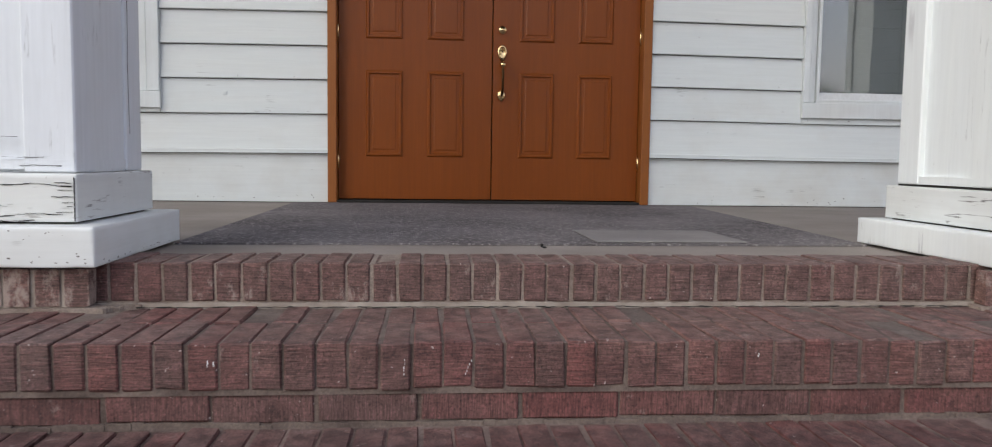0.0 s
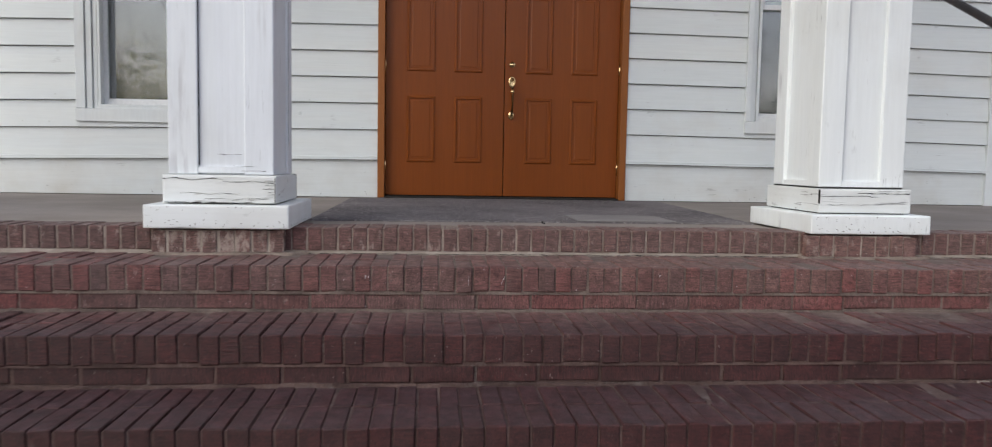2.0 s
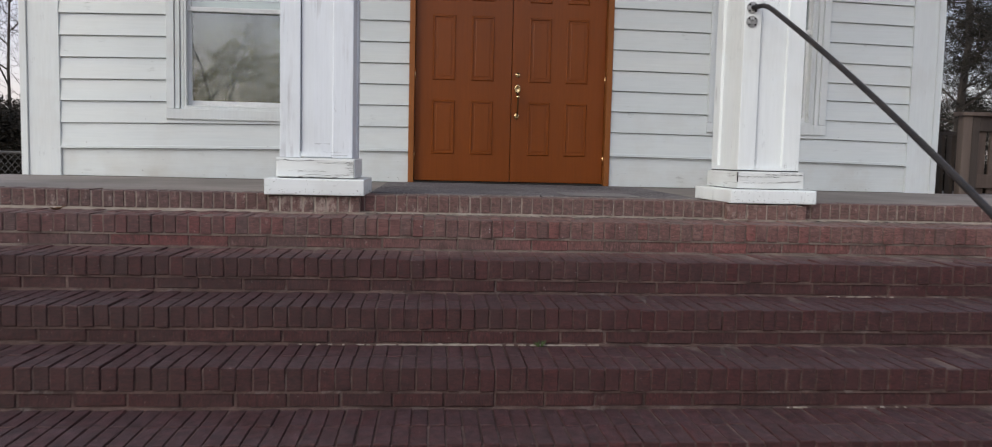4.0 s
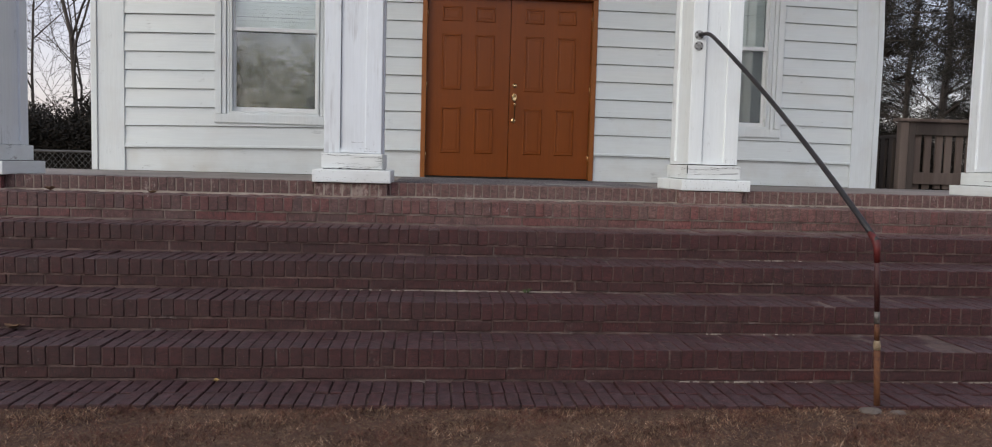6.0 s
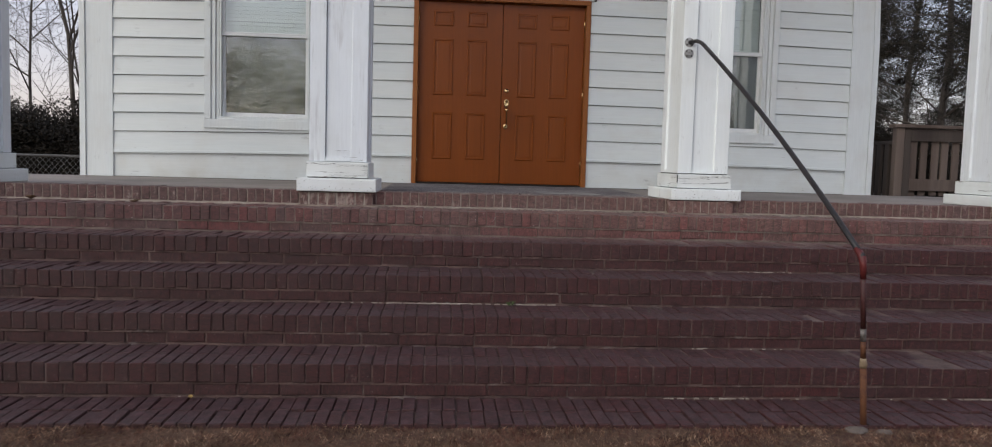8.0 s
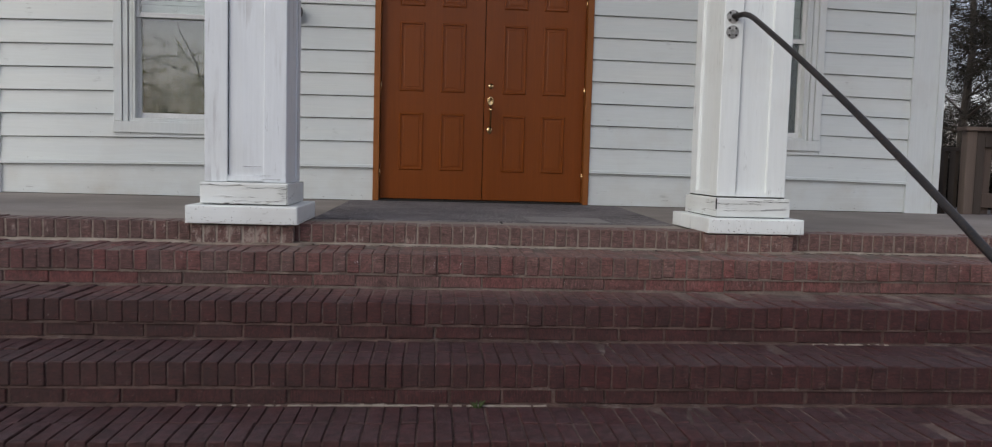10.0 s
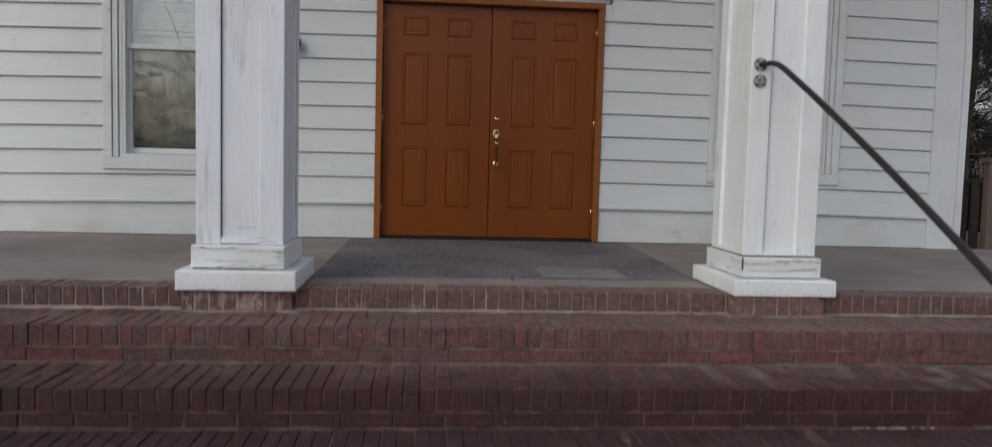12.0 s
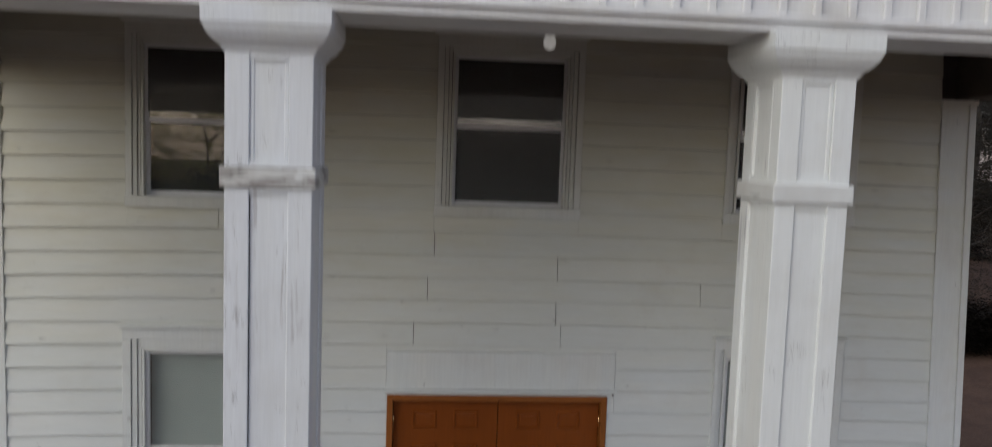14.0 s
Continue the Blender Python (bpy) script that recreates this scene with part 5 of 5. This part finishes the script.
def bed(bm, nose, top, back, deep):
    """Mortar between the bricks of a step: flush where it is sound, washed out by up to deep towards one end."""
    rings = []
    for i in range(int((RX - LX) / 0.02) + 1):
        x = LX + i * 0.02
        n1, n2 = noise.noise((x * 2.1, nose, 4)), noise.noise((x * 19, nose, 8))
        lost = min(1.0, max(0.0, (1.3 - x) / 1.6)) * (0.7 + 0.6 * n1)
        d = 0.0028 + deep * max(0.0, lost) + 0.0012 * n2
        f = nose + 0.0052 + 0.2 * deep * max(0.0, lost + 0.3 * n2) + 0.0012 * n2
        rings.append([bm.verts.new(p) for p in ((x, f + 0.009, top - 0.172), (x, f + 0.009, top - 0.108), (x, f, top - 0.107), (x, f, top - d), (x, back, top - d), (x, back, top - 0.172))])
    for r, q in zip(rings, rings[1:]):
        for i in range(6):
            bm.faces.new((r[i], r[(i + 1) % 6], q[(i + 1) % 6], q[i]))
    bm.faces.new(rings[0])
    bm.faces.new(rings[-1][::-1])


def step(key, back, label):
    nose, top = NOSE[key]
    x1, p1, x2, p2 = COURSES[key]
    bm = bmesh.new()
    bed(bm, nose, top, back, 0.0012 if key == "A" else 0.0055)
    # ragged fillet where the riser meets the tread below
    x = LX
    while x < RX:
        n1, n2 = noise.noise((x * 4, nose, 1)), noise.noise((x * 27, nose, 5))
        box(bm, x, x + 0.0245, nose + 0.004 + 0.004 * n1 + 0.003 * n2, nose + 0.013, top - 0.18, top - 0.164 + 0.005 * n1 + 0.004 * n2)
        x += 0.025
    s = tagged(part("brick_step", bm, M_TOP if key == "A" else M_MORTAR), label, "step", "brick steps", "structure")
    start = first_joint(x1, p1)
    far = lay(s, ROWLOCK[p1], start, RX, p1, nose, top, jy=0.0014, tilt=0.35)
    far += lay(s, ROWLOCK[p1], start + 0.002, RX, p1, nose + 0.2045, top - 0.001)
    far += lay(s, STRETCH, first_joint(x2, p2), RX, p2, nose + 0.0095, top - 0.106, jz=0.002, tilt=0.4)
    join_far(s, far)
    return s


names = list(NOSE)
for i, k in enumerate(names):
    step(k, (NOSE[names[i - 1]][0] if i else -2.872) + 0.03, "weathered red brick step with a rowlock nosing")

# porch edge: one rowlock course on a pale mortar bed
edge = tagged(part("porch_edge", boxes((LX, RX, -2.867, -2.663, 0.80, 1.0085)), M_TAN), "brick rowlock edging of the porch slab", "edging", kind="structure")
bm = bmesh.new()
x = LX
while x < RX:
    a = 0.004 * noise.noise((x * 3, 0, 1)) + 0.0025 * noise.noise((x * 23, 5, 1))
    b = 0.005 * noise.noise((x * 2.2, 7, 1)) + 0.003 * noise.noise((x * 31, 9, 1))
    box(bm, x, x + 0.022, -2.880 + b, -2.80, 0.892, 0.913 + a)
    x += 0.022
part("mortar_bed", bm, M_BED, edge, "pale uneven mortar bed")
join_far(edge, lay(edge, EDGE, first_joint(-1.157, 0.0628), RX, 0.0628, -2.872, 1.012, jy=0.0012, jz=0.001, tilt=0.3))

crack(edge, -1.15, 2.6, -2.8885, 0.9045, 11, 0.0045, 0.002, "dark ragged line under the mortar bed")

# pale lime lines left along some joints
for sx0, sx1, sy, sz in ((-1.42, 0.02, -4.071, 0.393), (-2.4, -1.7, -4.891, 0.056), (0.75, 1.45, -4.481, 0.225), (0.3, 3.3, -4.891, 0.056), (0.9, 2.2, -3.661, 0.563)):
    nsm = int((sx1 - sx0) / 0.009)
    bm = bmesh.new()
    for i in range(nsm):
        h = (0.0015 if sx0 == -1.42 else -0.0004) + 0.004 * noise.noise((sx0 + i * 0.035, sy * 5, 3)) + 0.003 * noise.noise((i * 0.33, sy, 9))
        if h < 0.001:
            continue
        box(bm, sx0 + i * 0.009, sx0 + (i + 1) * 0.009 - 0.0002, sy - 0.012 - h, sy + 0.004, sz - 0.004, sz + h, 0)
    part("mortar_smear", bm, M_BED, [o for o in bpy.data.objects if o.name.startswith("brick_step")][0], "pale lime line on the step")

# dried drips of white paint on the top step's nosing
top_step = [o for o in bpy.data.objects if o.name.startswith("brick_step")][0]
for dx_, dz_, tall_, slant in ((-0.823, 0.868, 0.014, 0.1), (-0.812, 0.866, 0.010, 0.0), (-0.437, 0.868, 0.036, 0.05), (-0.302, 0.866, 0.034, 0.45), (0.30, 0.875, 0.008, 0.2)):
    bm = bmesh.new()
    for k in range(5):
        f = k / 5
        x, z = dx_ - slant * tall_ * f + rng.uniform(-0.0012, 0.0012), dz_ - tall_ * f
        w_ = 0.0004 + 0.0007 * rng.random()
        box(bm, x - w_, x + w_, -3.2695, -3.2655, z - tall_ * rng.uniform(0.06, 0.16), z)
    part("paint_drip", bm, M_SASH, top_step, "dried white paint drip")

# piers under the columns
for x0, x1, lab in ((-1.712, -1.176, "lime-streaked brick pier under a column"), (1.043, 1.553, "brick pier under a column"), (-4.46, -3.925, "brick pier under a column"), (3.69, 4.21, "brick pier under a column")):
    pier = tagged(part("brick_pier", boxes((x0 + 0.03, x1 - 0.03, -2.919, -2.88, 0.90, 1.0)), M_BED), lab, "pier", "column piers", "structure")
    n = round((x1 - x0) / 0.0645)
    lay(pier, SHORT[M_BRICK_L if "lime" in lab else M_BRICK_P], x0, x1 - 0.01, (x1 - x0) / n, -2.924, 1.0, near=9, tilt=0.4)
    for o in pier.children:
        o.scale = (1, 0.22, 1)

    bm = bmesh.new()
    x = x0 - 0.012
    while x < x1 + 0.012:
        n = noise.noise((x * 3, 4, 2)) + 0.6 * noise.noise((x * 26, 8, 3))
        box(bm, x, x + 0.018, -2.934 + 0.004 * n, -2.885, 0.892, 0.910 + 0.005 * n)
        x += 0.018
    for i in range(14):
        n = noise.noise((x0 + i * 0.3, 2, 6))
        box(bm, x + 0.005 * i, x + 0.005 * (i + 1), -2.930 + 0.045 * (i / 14) ** 0.6 + 0.003 * n, -2.875, 0.892, 0.911 + 0.004 * n)
    part("mortar_bed", bm, M_TAN, pier, "pale uneven mortar bed")

# brick paving at the foot
pave = tagged(part("pavement", boxes((LX, RX, -5.318, -4.84, -0.05, PAVE - 0.012)), M_MORTAR), "dark brick paving strip along the steps", "pavement", kind="structure")
far = lay(pave, ROWLOCK[0.0656], LX, RX, 0.0655, -5.322, PAVE, jz=0.004, tilt=1.2)
far += lay(pave, ROWLOCK[0.0656], LX + 0.004, RX, 0.0655, -5.112, PAVE, jz=0.003, tilt=1.0)
far += lay(pave, ROWLOCK[0.0656], LX + 0.002, RX, 0.0655, -4.902, PAVE - 0.001, near=0, tilt=0.6)
join_far(pave, far)

# ---- dry grass ----
r = np.random.default_rng(4)
n = 200000
gx = r.uniform(-5.0, 4.8, n)
gy = -5.30 - r.random(n) ** 1.2 * 1.3 + 0.02 * np.sin(gx * 9)
hh = r.uniform(0.008, 0.028, n) * (0.7 + 0.6 * np.sin(gx * 3.1 + 2 * np.sin(gy * 4)) ** 2)
ang = r.uniform(0, 2 * np.pi, n)
bend_ = r.uniform(0.4, 2.0, n) * hh
wx, wy = np.cos(ang) * 0.0017, np.sin(ang) * 0.0017
az = r.uniform(0, 2 * np.pi, n)
v = np.empty((n, 3, 3))
v[:, 0] = np.stack([gx - wx, gy - wy, np.full(n, 0.03)], 1)
v[:, 1] = np.stack([gx + wx, gy + wy, np.full(n, 0.03)], 1)
v[:, 2] = np.stack([gx + np.cos(az) * bend_, gy + np.sin(az) * bend_, 0.03 + hh], 1)
me = bpy.data.meshes.new("grass")
me.from_pydata(v.reshape(-1, 3).tolist(), [], np.arange(3 * n).reshape(-1, 3).tolist())
me.materials.append(M_GRASS)
tagged(new("grass", me), "dry straw-coloured grass blades along the paving", "grass", kind="stuff")

# ---- fallen leaves and a weed ----
M_LEAF = plain("dead_leaf", (0.10, 0.055, 0.03), (0.19, 0.11, 0.06), 40, 160, 0.8)
M_LEAF_PALE = plain("yellow_dead_leaf", (0.30, 0.19, 0.06), (0.40, 0.27, 0.10), 40, 160, 0.7)
M_WEED = plain("weed_green", (0.035, 0.055, 0.015), (0.06, 0.085, 0.025), 30, 160, 0.7)


def dead_leaf(x, y, z, size, turn, material, label):
    """A lobed, curled leaf."""
    bm = bmesh.new()
    rows = []
    for i in range(7):
        u = i / 6
        half = size * 0.42 * math.sin(math.pi * min(1, 0.06 + 0.94 * u)) * (1 + 0.35 * math.cos(u * 16))
        lift = size * 0.34 * (2 * u - 1) ** 2
        rows.append([bm.verts.new((k * half, (u - 0.5) * size * 1.3, lift + abs(k) * half * 0.55 + 0.002)) for k in (-1, -0.5, 0, 0.5, 1)])
    for a, b in zip(rows, rows[1:]):
        for k in range(4):
            bm.faces.new((a[k], a[k + 1], b[k + 1], b[k]))
    tube(bm, [(0, -size * 0.62, size * 0.33), (size * 0.1, -size * 0.95, size * 0.36)], [0.0016, 0.001], 5)
    o = part("fallen_leaf", bm, material, None, "", True)
    o.matrix_basis = pose(x, y, z, 0, 0, turn)
    return tagged(o, label, "leaf", "fallen leaves")


dead_leaf(-3.55, -3.02, 0.905, 0.085, 40, M_LEAF, "curled brown dead leaf on the top step")
dead_leaf(-2.82, -3.10, 0.905, 0.06, 130, M_LEAF, "small brown dead leaf on the top step")
dead_leaf(-3.08, -4.53, 0.228, 0.075, 75, M_LEAF, "curled brown dead leaf on the lowest step")
dead_leaf(-2.115, -4.40, 0.228, 0.06, 200, M_LEAF, "crumpled brown dead leaf on the lowest step")
dead_leaf(-1.906, -4.95, 0.06, 0.035, 20, M_LEAF_PALE, "small yellow dead leaf on the paving")
bm = bmesh.new()
wr = random.Random(12)
for k in range(16):
    a, h = wr.uniform(0, 6.28), wr.uniform(0.014, 0.032)
    tube(bm, [(0.01 * math.cos(a), 0.004 * math.sin(a), 0), (0.018 * math.cos(a), 0.008 * math.sin(a), h * 0.7), (0.032 * math.cos(a), 0.014 * math.sin(a), h)], [0.002, 0.0035, 0.0006], 4)
weed = part("weed", bm, M_WEED)
weed.location = (-0.259, -4.10, 0.388)
tagged(weed, "small green weed in the joint of a brick step", "weed")
